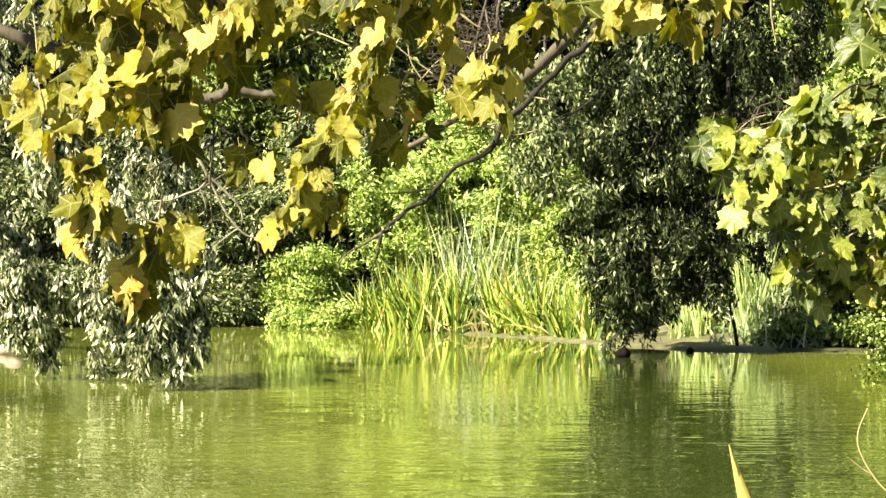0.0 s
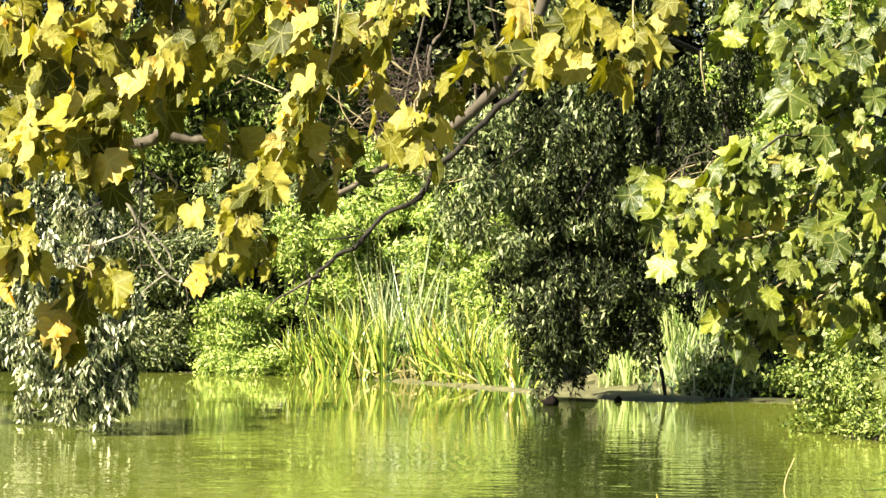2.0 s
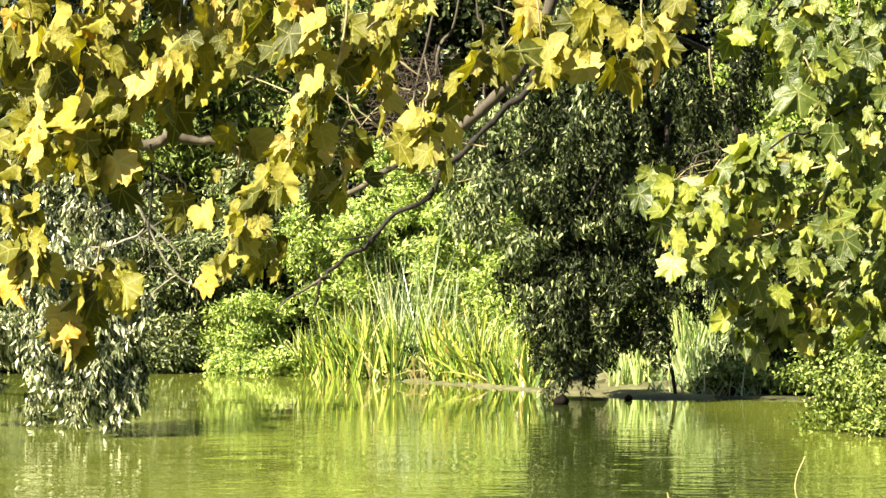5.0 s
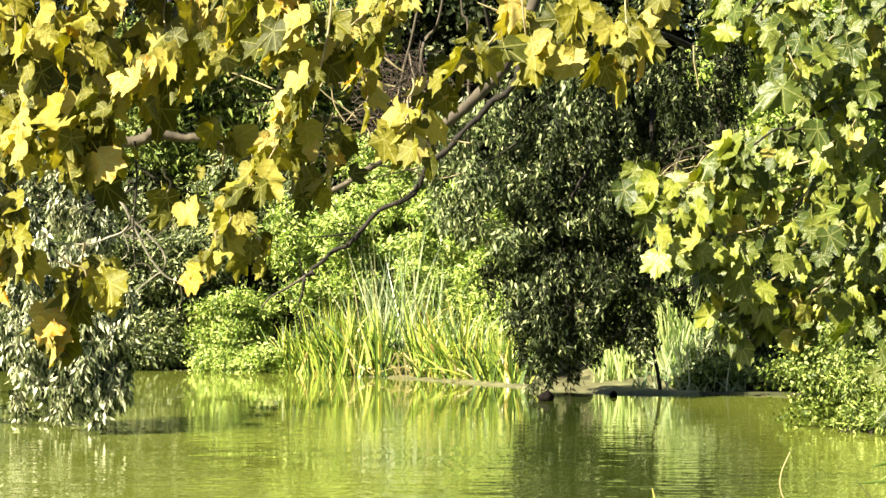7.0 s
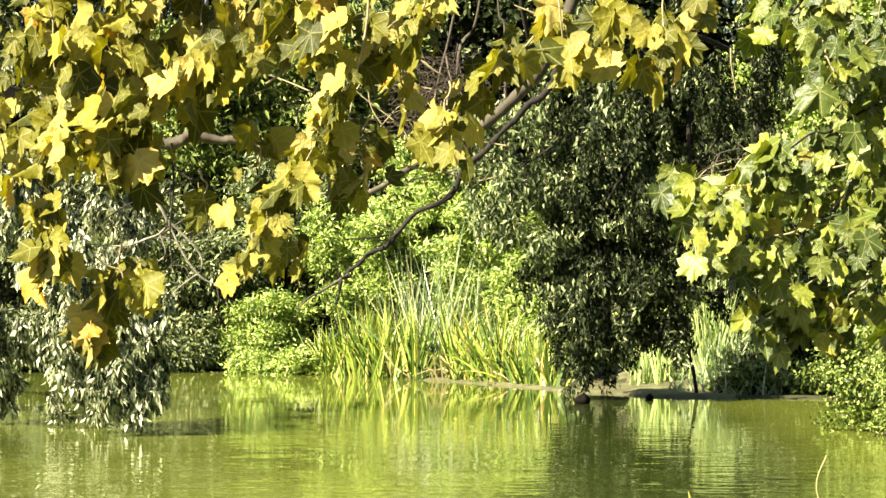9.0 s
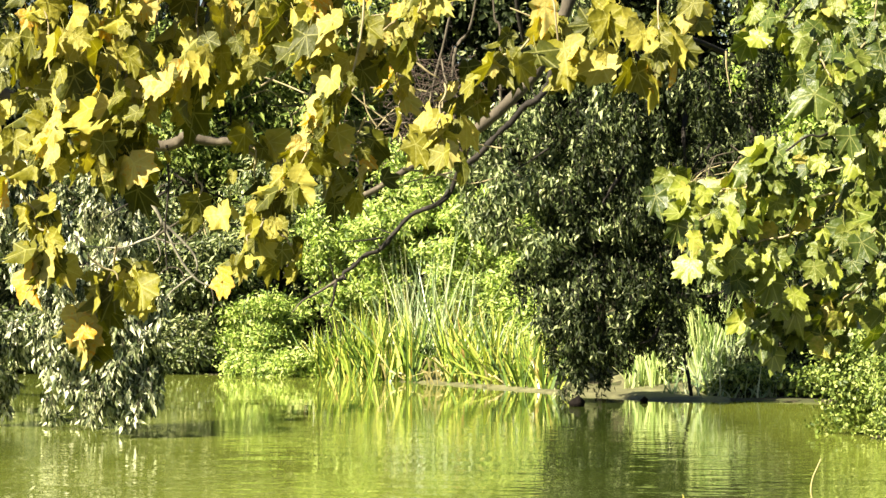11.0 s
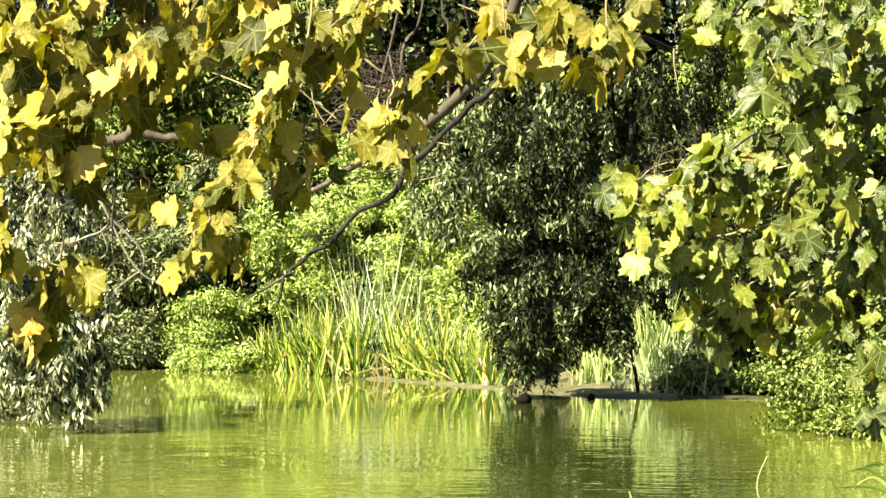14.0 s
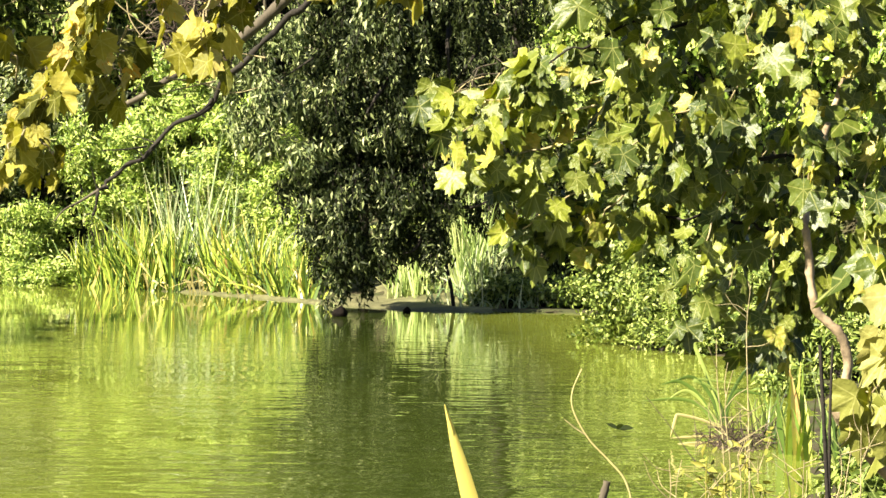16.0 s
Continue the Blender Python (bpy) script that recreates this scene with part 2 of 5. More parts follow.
def mesh_of(name, verts, faces, mat=None, smooth=False):
    """A mesh from an array of places and an array of faces of one size."""
    verts, faces = np.asarray(verts, np.float32), np.asarray(faces, np.int32)
    me = bpy.data.meshes.new(name)
    k = faces.shape[1]
    me.vertices.add(len(verts))
    me.vertices.foreach_set("co", verts.ravel())
    me.loops.add(faces.size)
    me.loops.foreach_set("vertex_index", faces.ravel())
    me.polygons.add(len(faces))
    me.polygons.foreach_set("loop_start", np.arange(0, faces.size, k, dtype=np.int32))
    if smooth:
        me.polygons.foreach_set("use_smooth", np.ones(len(faces), bool))
    me.update(calc_edges=True)
    me.validate()
    if mat:
        me.materials.append(mat)
    return me


def part(name, me, parent, label="", kind=""):
    ob = new(name, me)
    ob.parent = parent
    return tagged(ob, label, kind=kind)


def thing(name, place, label, category, group="", kind=""):
    ob = new(name)
    ob.location = place
    ob.empty_display_size = 0.2
    return tagged(ob, label, category, group, kind)


def joined(pieces):
    """Joins (verts, faces) pairs of one face size."""
    vs, fs, k = [], [], 0
    for v, f in pieces:
        vs.append(v)
        fs.append(np.asarray(f) + k)
        k += len(v)
    return np.concatenate(vs), np.concatenate(fs)


def smooth_line(pts, n):
    """n places along a smooth curve through pts."""
    p = np.asarray(pts, float)
    if len(p) < 3:
        return p[0] + (p[-1] - p[0]) * np.linspace(0, 1, n)[:, None]
    q = np.vstack([2 * p[0] - p[1], p, 2 * p[-1] - p[-2]])
    out = []
    for s in np.linspace(0, len(p) - 1 - 1e-6, n):
        i = int(s)
        t = s - i
        a, b, c, d = q[i:i + 4]
        out.append(0.5 * (2 * b + (c - a) * t + (2 * a - 5 * b + 4 * c - d) * t * t + (3 * b - a - 3 * c + d) * t ** 3))
    return np.array(out)


def tube(pts, r0, r1, sides=6, n=None, knots=0.0):
    """A tapered, slightly knotty tube along a curve: verts and quads."""
    line = smooth_line(pts, n or max(6, 4 * len(pts)))
    m = len(line)
    way = np.gradient(line, axis=0)
    way /= np.linalg.norm(way, axis=1)[:, None] + 1e-9
    ref = np.where(np.abs(way[:, 2:3]) > 0.9, np.array([[1.0, 0, 0]]), np.array([[0, 0, 1.0]]))
    a = np.cross(way, ref)
    a /= np.linalg.norm(a, axis=1)[:, None] + 1e-9
    b = np.cross(way, a)
    ang = np.arange(sides) * 2 * np.pi / sides
    rad = np.linspace(r0, r1, m) * (1 + knots * rng.normal(0, 1, m))
    ring = a[:, None] * np.cos(ang)[None, :, None] + b[:, None] * np.sin(ang)[None, :, None]
    v = (line[:, None] + ring * rad[:, None, None] * (1 + knots * 0.6 * rng.normal(0, 1, (m, sides, 1)))).reshape(-1, 3)
    f = [(i * sides + j, i * sides + (j + 1) % sides, (i + 1) * sides + (j + 1) % sides, (i + 1) * sides + j)
         for i in range(m - 1) for j in range(sides)]
    return v, np.array(f)


def unit(a):
    return a / (np.linalg.norm(a, axis=-1, keepdims=True) + 1e-9)


# Leaf shapes: x across, y towards the tip, z out of the face; folded along the midrib.
BROAD = (np.array([(0, 0, 0), (0.17, 0.40, 0.06), (0, 1, -0.14), (-0.17, 0.40, 0.06)]), np.array([(0, 1, 2), (0, 2, 3)]))
OVAL = (np.array([(0, 0, 0), (0.26, 0.28, 0.06), (0.24, 0.68, 0.03), (0, 1, -0.08), (-0.24, 0.68, 0.03), (-0.26, 0.28, 0.06)]),
        np.array([(0, 1, 2), (0, 2, 3), (0, 3, 4), (0, 4, 5)]))


def leaves(shape, places, ways, faces_out, sizes):
    """Many leaves of one shape: places of their stalks, tip directions, facing directions, lengths."""
    v, f = shape
    y = unit(ways)
    z = unit(faces_out - y * np.sum(faces_out * y, 1, keepdims=True))
    x = np.cross(y, z)
    w = v[None, :, 0:1] * x[:, None] + v[None, :, 1:2] * y[:, None] + v[None, :, 2:3] * z[:, None]
    w = places[:, None] + w * sizes[:, None, None]
    n = len(v)
    return w.reshape(-1, 3), (f[None] + (np.arange(len(places)) * n)[:, None, None]).reshape(-1, f.shape[1])

# ---- ground and water ----
POND = np.array([(-30, 5), (-8, 4.2), (0, 3.6), (0.5, 6), (1.0, 9.5), (1.6, 13), (2.7, 16.5), (3.7, 20), (4.6, 25), (5.2, 29), (6.4, 35), (6.0, 39), (5.0, 40.5), (6.2, 43.5),
                 (7.6, 46.5), (6.8, 50), (5.6, 50.8), (4.4, 51.6), (3.0, 52.0), (1.6, 53.8), (0.6, 56.2), (-0.5, 58.3), (-1.5, 59.7), (-2.5, 61.2), (-3.6, 62.6), (-9, 63.2),
                 (-12, 60), (-20, 48), (-32, 30)])


def shore_distance(x, y):
    """Metres to the shoreline, above 0 on land."""
    x, y = np.asarray(x, float), np.asarray(y, float)
    best, inside = np.full(x.shape, 1e9), np.zeros(x.shape, bool)
    for (ax, ay), (bx, by) in zip(POND, np.roll(POND, -1, 0)):
        dx, dy = bx - ax, by - ay
        t = np.clip(((x - ax) * dx + (y - ay) * dy) / (dx * dx + dy * dy), 0, 1)
        best = np.minimum(best, np.hypot(x - ax - t * dx, y - ay - t * dy))
        cross = (ay > y) != (by > y)
        inside ^= cross & (x < ax + (y - ay) * dx / np.where(dy == 0, 1e-9, dy))
    return np.where(inside, -best, best)


def ground_z(x, y):
    x, y = np.asarray(x, float), np.asarray(y, float)
    d = shore_distance(x, y)
    land = 0.02 + 0.014 * np.clip(d, 0, 3) + 0.16 * np.clip(d - 3, 0, 3)
    hill = 0.42 * np.clip(d - 2.5, 0, 16) * np.clip((y - 46) / 8, 0, 1)
    wob = 0.06 * np.sin(1.7 * x + 0.6 * y) * np.sin(1.3 * y - 0.4 * x) * np.clip(d, 0, 1)
    return np.where(d > 0, land + hill + wob, np.maximum(-1.2, 0.35 * d))


def steps(lo, hi, fine_lo, fine_hi, fine):
    out = np.arange(fine_lo, fine_hi + 0.01, fine)
    up = fine_hi + np.cumsum(fine * 1.25 ** np.arange(1, 60))
    down = fine_lo - np.cumsum(fine * 1.25 ** np.arange(1, 60))
    return np.concatenate([down[down > lo][::-1], out, up[up < hi]])


def grid(name, xs, ys, height, mat):
    gx, gy = np.meshgrid(xs, ys)
    v = np.stack([gx, gy, height(gx, gy)], -1).reshape(-1, 3)
    i = np.arange(len(ys) - 1)[:, None] * len(xs) + np.arange(len(xs) - 1)[None]
    f = np.stack([i, i + 1, i + 1 + len(xs), i + len(xs)], -1).reshape(-1, 4)
    return mesh_of(name, v, f, mat, True)


ground = new("ground", grid("ground", steps(-2500, 2500, -14, 14, 0.4), steps(-2500, 2500, 2, 82, 0.4), ground_z, GROUND))
tagged(ground, "sloping earth bank with brown leaf litter round the pond", "ground", kind="structure")
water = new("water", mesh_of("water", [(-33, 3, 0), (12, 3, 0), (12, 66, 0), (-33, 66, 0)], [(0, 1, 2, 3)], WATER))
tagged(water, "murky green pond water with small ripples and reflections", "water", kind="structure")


def mud_strip():
    """The flat wet margin under the far bank, a skin over the ground."""
    xs, ys = np.arange(-3.0, 4.3, 0.12), np.arange(48.5, 61, 0.12)
    gx, gy = np.meshgrid(xs, ys)
    d = shore_distance(gx, gy)
    z = ground_z(gx, gy) + 0.02 + 0.012 * np.sin(5 * gx) * np.sin(4 * gy + gx)
    v = np.stack([gx, gy, z], -1).reshape(-1, 3)
    i = np.arange(len(ys) - 1)[:, None] * len(xs) + np.arange(len(xs) - 1)[None]
    f = np.stack([i, i + 1, i + 1 + len(xs), i + len(xs)], -1)
    keep = (d[:-1, :-1] > -0.4) & (d[:-1, :-1] < 2.9)
    return mesh_of("mud_flat", v, f[keep], MUD, True)


mud = new("mud_flat", mud_strip())
tagged(mud, "low strip of wet grey-brown mud along the waterline", "mud", kind="structure")


# ---- shrubs and trees of the far bank ----
def clump_leaves(centres, radius, count, size, shape, droop, out_from=None, flat=0.7):
    """Leaves scattered in clumps round the centres; droop 0 to 1 turns the tips down."""
    k = len(centres)
    c = np.repeat(centres, count, 0)
    off = rng.normal(0, 1, (k * count, 3)) * np.repeat(np.broadcast_to(radius, (k,)), count)[:, None] * np.array([1, 1, flat])
    p = c + off
    way = unit(rng.normal(0, 1, p.shape)) * (1 - droop) + unit(off) * 0.4 + np.array([0, 0, -1.0]) * droop
    face = rng.normal(0, 1, p.shape) * 0.5 + np.array([-0.5, -0.45, 0.6]) + np.repeat(rng.normal(0, 0.85, (k, 3)), count, 0)
    if out_from is not None:
        face += unit(p - out_from) * 0.8
    return leaves(shape, p, way, face, size * rng.uniform(0.5, 1.35, len(p)))


def shell_points(n, size, inner=0.55, low=-0.9):
    """Points in the outer shell of a lumpy egg of half-sizes size, none below low."""
    d = unit(rng.normal(0, 1, (n * 3, 3)))
    d = d[d[:, 2] > low][:n]
    r = rng.uniform(inner ** 2, 1, len(d)) ** 0.5
    lump = 1 + 0.16 * np.sin(5 * d[:, 0] + 3 * d[:, 2]) * np.sin(4 * d[:, 1] + 1) + 0.10 * np.sin(9 * d[:, 2] + 5 * d[:, 0])
    return d * (r * lump)[:, None] * np.array(size)


def shrub(name, x, y, size, n_clumps, per, leaf, shape, mat, label, category="shrub", droop=0.25, stems=5, group="", bark=BARK_DARK, lift=0.0, spread=0.26, inner=0.5):
    """A shrub or small tree: branching stems from the ground and a crown of clumped leaves."""
    z = float(ground_z(x, y))
    ob = thing(name, (x, y, z - 0.05), label, category, group)
    mid = np.array((0, 0, size[2] * 0.95 + lift))
    boughs = shell_points(max(8, n_clumps // 6), size, inner) + mid
    c = boughs[rng.integers(len(boughs), size=n_clumps)] + rng.normal(0, 1, (n_clumps, 3)) * np.array((0.19, 0.19, 0.10)) * (0.4 + 0.45 * max(size))
    c[:, 2] = np.maximum(c[:, 2], 0.08 + rng.uniform(0, 0.2, len(c)))
    v, f = clump_leaves(c, spread * rng.uniform(0.6, 1.3, len(c)), per, leaf, shape, droop, mid)
    v[:, 2] = np.maximum(v[:, 2], 0.03)
    part("crown", mesh_of("crown", v, f, mat), ob)
    pieces = []
    for k in range(stems):
        a = rng.uniform(0, 6.28)
        foot = np.array((0.25 * math.cos(a) * size[0] * 0.4, 0.25 * math.sin(a) * size[1] * 0.4, -0.02))
        for q in range(3):
            end = c[rng.integers(len(c))] * np.array((0.85, 0.85, 0.9))
            bend = (foot + end) / 2 + rng.normal(0, 0.12, 3) * size[2] + np.array((0, 0, 0.15 * size[2]))
            bend[2] = max(bend[2], 0.1)
            pieces.append(tube([foot, bend, end], 0.022 * size[2] + 0.008, 0.006, 5, 9, 0.08))
    v, f = joined(pieces)
    part("stem", mesh_of("stem", v, f, bark, True), ob)
    return ob


def strands(bunches, drops, leaf, shape, per_m, shoots=6, wide=0.16, spread=0.045, lean=(0, 0), tumble=0.5):
    """Bunches of hanging shoots: their lines, and the leaves along them."""
    lines, p, w, face = [], [], [], []
    for s, d in zip(bunches, drops):
        turn = rng.normal(0, 0.9, 3)
        for k in range(shoots):
            d1 = d * rng.uniform(0.45, 1.0)
            s1 = s + rng.normal(0, 1, 3) * np.array((wide, wide, wide * 0.5))
            bow = np.array((*(rng.normal(0, 0.14, 2) + np.array(lean)), 0)) * d1
            pts = np.array([s1, s1 + bow * 0.6 + np.array((0, 0, -0.45 * d1)), s1 + bow + np.array((0, 0, -d1))])
            lines.append(tube(pts, 0.007, 0.003, 3, 5))
            n = max(4, int(per_m * d1))
            q = smooth_line(pts, 24)[(rng.uniform(0, 1, n) * 23).astype(int)]
            p.append(q + rng.normal(0, spread, q.shape))
            w.append(np.array((0, 0, -1.0)) + rng.normal(0, tumble, q.shape))
            face.append(rng.normal(0, 0.5, q.shape) + np.array((-0.45, -0.45, 0.45)) + turn)
    p, w, face = np.concatenate(p), np.concatenate(w), np.concatenate(face)
    return joined(lines), leaves(shape, p, w, face, leaf * rng.uniform(0.6, 1.25, len(p)))


def spot(u, d):
    """The x of the bearing u, d metres out."""
    return (u - 784) / REACH * d


GRP = "shrubs of the far bank"
# (bearing, distance, half-sizes, clumps, leaves a clump)
for u, d, size, n, per in ((-260, 64.6, (1.9, 1.4, 1.9), 200, 60), (-60, 64.6, (1.9, 1.4, 1.7), 200, 60), (130, 64.7, (1.8, 1.4, 1.9), 200, 60),
                           (270, 64.6, (1.3, 1.1, 1.8), 190, 60), (450, 66.5, (1.4, 1.2, 2.0), 200, 60), (-420, 64, (1.6, 1.3, 1.8), 150, 60),
                           (260, 63.3, (0.8, 0.5, 0.65), 80, 60), (170, 63.2, (0.8, 0.5, 0.6), 80, 60), (60, 63.2, (0.9, 0.5, 0.6), 80, 60), (-60, 63.2, (0.9, 0.5, 0.6), 80, 60)):
    shrub("bank_shrub", spot(u, d), d, size, n, per, 0.155, BROAD, DULL_SHRUB,
          "dense grey-green shrub with narrow glossy leaves on the far bank", droop=0.4, group=GRP, spread=0.17)
for u, d, size, n, per in ((405, 63.4, (0.85, 0.7, 0.85), 130, 60), (395, 64.6, (0.55, 0.5, 1.25), 70, 60), (480, 61.9, (0.5, 0.4, 0.4), 40, 60), (370, 62.6, (0.4, 0.35, 0.28), 30, 60), (430, 62.2, (0.5, 0.35, 0.3), 34, 60)):
    shrub("low_shrub", spot(u, d), d, size, n, 2 * per, 0.105, BROAD, SHRUB,
          "low bright green leafy shrub at the water's edge", droop=0.1, group=GRP, spread=0.13)
# the shrub at 425, hidden behind leaves, is added to brighten the water's reflection
for u, d, size, n, per in ((425, 66.2, (0.9, 0.9, 2.0), 150, 60), (560, 63.9, (0.85, 0.8, 1.95), 140, 60), (640, 64.2, (1.1, 1.0, 2.1), 190, 60), (700, 64.4, (1.3, 1.0, 2.3), 250, 60), (820, 62.2, (1.2, 1.0, 2.0), 210, 60), (905, 58.6, (0.7, 0.6, 1.1), 110, 60)):
    shrub("tall_shrub", spot(u, d), d, size, int(0.85 * n), 2 * per, 0.12, BROAD, SHRUB,
          "tall sunlit light-green shrub behind the reeds", droop=0.3, group=GRP, spread=0.11)
for u, d, size, n, per in ((1150, 57.6, (1.2, 0.7, 0.8), 100, 60), (1385, 57.4, (1.3, 0.9, 1.2), 130, 60), (1540, 53.2, (1.5, 1.0, 1.4), 150, 60)):
    shrub("undergrowth_shrub", spot(u, d), d, size, n, per, 0.11, OVAL, BUSH,
          "shady green undergrowth shrub above the mud", droop=0.4, group=GRP, spread=0.15)
for u, d, size, n, per in ((1420, 62, (1.8, 1.3, 2.9), 260, 60), (1640, 58, (1.8, 1.3, 2.6), 260, 60), (1850, 54, (1.6, 1.3, 2.4), 260, 60), (2030, 50, (1.6, 1.2, 2.3), 200, 60)):
    shrub("bank_tree", spot(u, d), d, size, n, per, 0.13, OVAL, SHRUB,
          "small leafy green tree on the far bank", "tree", droop=0.3, group=GRP, spread=0.17)

for u, d, size, n in ((1215, 53.6, (0.4, 0.3, 0.16), 24), (1270, 53.3, (0.4, 0.3, 0.3), 30), (1325, 53.0, (0.5, 0.3, 0.22), 40), (1360, 52.5, (0.5, 0.3, 0.24), 46), (1410, 52.2, (0.5, 0.3, 0.26), 46)):
    shrub("bank_undergrowth", spot(u, d), d, size, n // 2, 50, 0.085, OVAL, BUSH,
          "low shady twiggy undergrowth along the mud", droop=0.35, group=GRP, spread=0.11, stems=8)

# shade above the mud is put into the dark leaf colour
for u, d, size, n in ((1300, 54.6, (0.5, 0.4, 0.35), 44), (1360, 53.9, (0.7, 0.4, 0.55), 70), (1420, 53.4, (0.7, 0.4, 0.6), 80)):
    shrub("shade_undergrowth", spot(u, d), d, size, n, 50, 0.12, BROAD, WILLOW,
          "glossy undergrowth above the mud, its shade put into a dark leaf colour", "shrub", droop=0.4, group=GRP, spread=0.12, stems=6)

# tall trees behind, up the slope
# mid-green ones at 330 and 540 are guessed, to brighten the water's reflection
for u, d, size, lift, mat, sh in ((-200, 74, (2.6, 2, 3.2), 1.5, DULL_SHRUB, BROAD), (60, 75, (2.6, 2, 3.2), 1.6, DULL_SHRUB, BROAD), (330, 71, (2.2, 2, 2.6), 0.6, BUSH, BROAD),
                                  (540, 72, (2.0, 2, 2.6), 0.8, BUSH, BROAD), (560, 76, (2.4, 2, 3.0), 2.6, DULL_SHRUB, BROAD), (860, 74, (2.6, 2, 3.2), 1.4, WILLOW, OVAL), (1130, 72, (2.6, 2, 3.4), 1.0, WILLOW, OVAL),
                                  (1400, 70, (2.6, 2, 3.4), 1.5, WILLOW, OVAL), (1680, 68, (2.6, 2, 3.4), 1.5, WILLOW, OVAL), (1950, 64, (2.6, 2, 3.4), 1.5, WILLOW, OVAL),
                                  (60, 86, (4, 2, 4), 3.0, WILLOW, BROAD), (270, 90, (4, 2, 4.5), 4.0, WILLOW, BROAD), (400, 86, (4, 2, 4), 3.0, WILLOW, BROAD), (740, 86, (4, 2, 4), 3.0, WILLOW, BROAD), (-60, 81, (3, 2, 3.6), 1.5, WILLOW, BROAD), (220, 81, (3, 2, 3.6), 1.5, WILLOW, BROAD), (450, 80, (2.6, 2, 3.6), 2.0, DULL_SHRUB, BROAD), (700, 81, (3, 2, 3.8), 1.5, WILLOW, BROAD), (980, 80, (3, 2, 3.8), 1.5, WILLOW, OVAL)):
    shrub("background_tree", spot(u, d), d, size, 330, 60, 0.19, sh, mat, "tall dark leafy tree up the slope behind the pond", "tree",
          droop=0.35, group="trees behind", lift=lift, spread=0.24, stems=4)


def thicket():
    """The tangle that covers the slope behind: leaves darkened for deep shade, and dead twigs, close over the ground.
    """
    ob = thing("thicket", (0, 70, float(ground_z(0.0, 70.0))), "tangled thicket covering the slope behind the pond, deep shade put into its leaf colour", "thicket")
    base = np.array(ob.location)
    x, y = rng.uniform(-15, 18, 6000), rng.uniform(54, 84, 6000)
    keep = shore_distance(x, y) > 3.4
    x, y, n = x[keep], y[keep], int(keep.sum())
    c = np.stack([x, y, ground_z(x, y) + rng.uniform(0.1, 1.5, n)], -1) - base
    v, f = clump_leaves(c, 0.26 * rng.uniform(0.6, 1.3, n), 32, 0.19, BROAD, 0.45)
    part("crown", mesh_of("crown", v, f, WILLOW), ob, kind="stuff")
    pieces = []
    for k in range(420):
        q = c[rng.integers(n)]
        way = rng.normal(0, 1, 3) * np.array((0.8, 0.4, 0.7))
        pieces.append(tube([q, q + way * 0.5 + rng.normal(0, 0.1, 3), q + way + np.array((0, 0, 0.3))], 0.018, 0.004, 4, 7, 0.1))
    v, f = joined(pieces)
    part("twig", mesh_of("twig", v, f, BARK_GREY, True), ob, kind="stuff")


thicket()


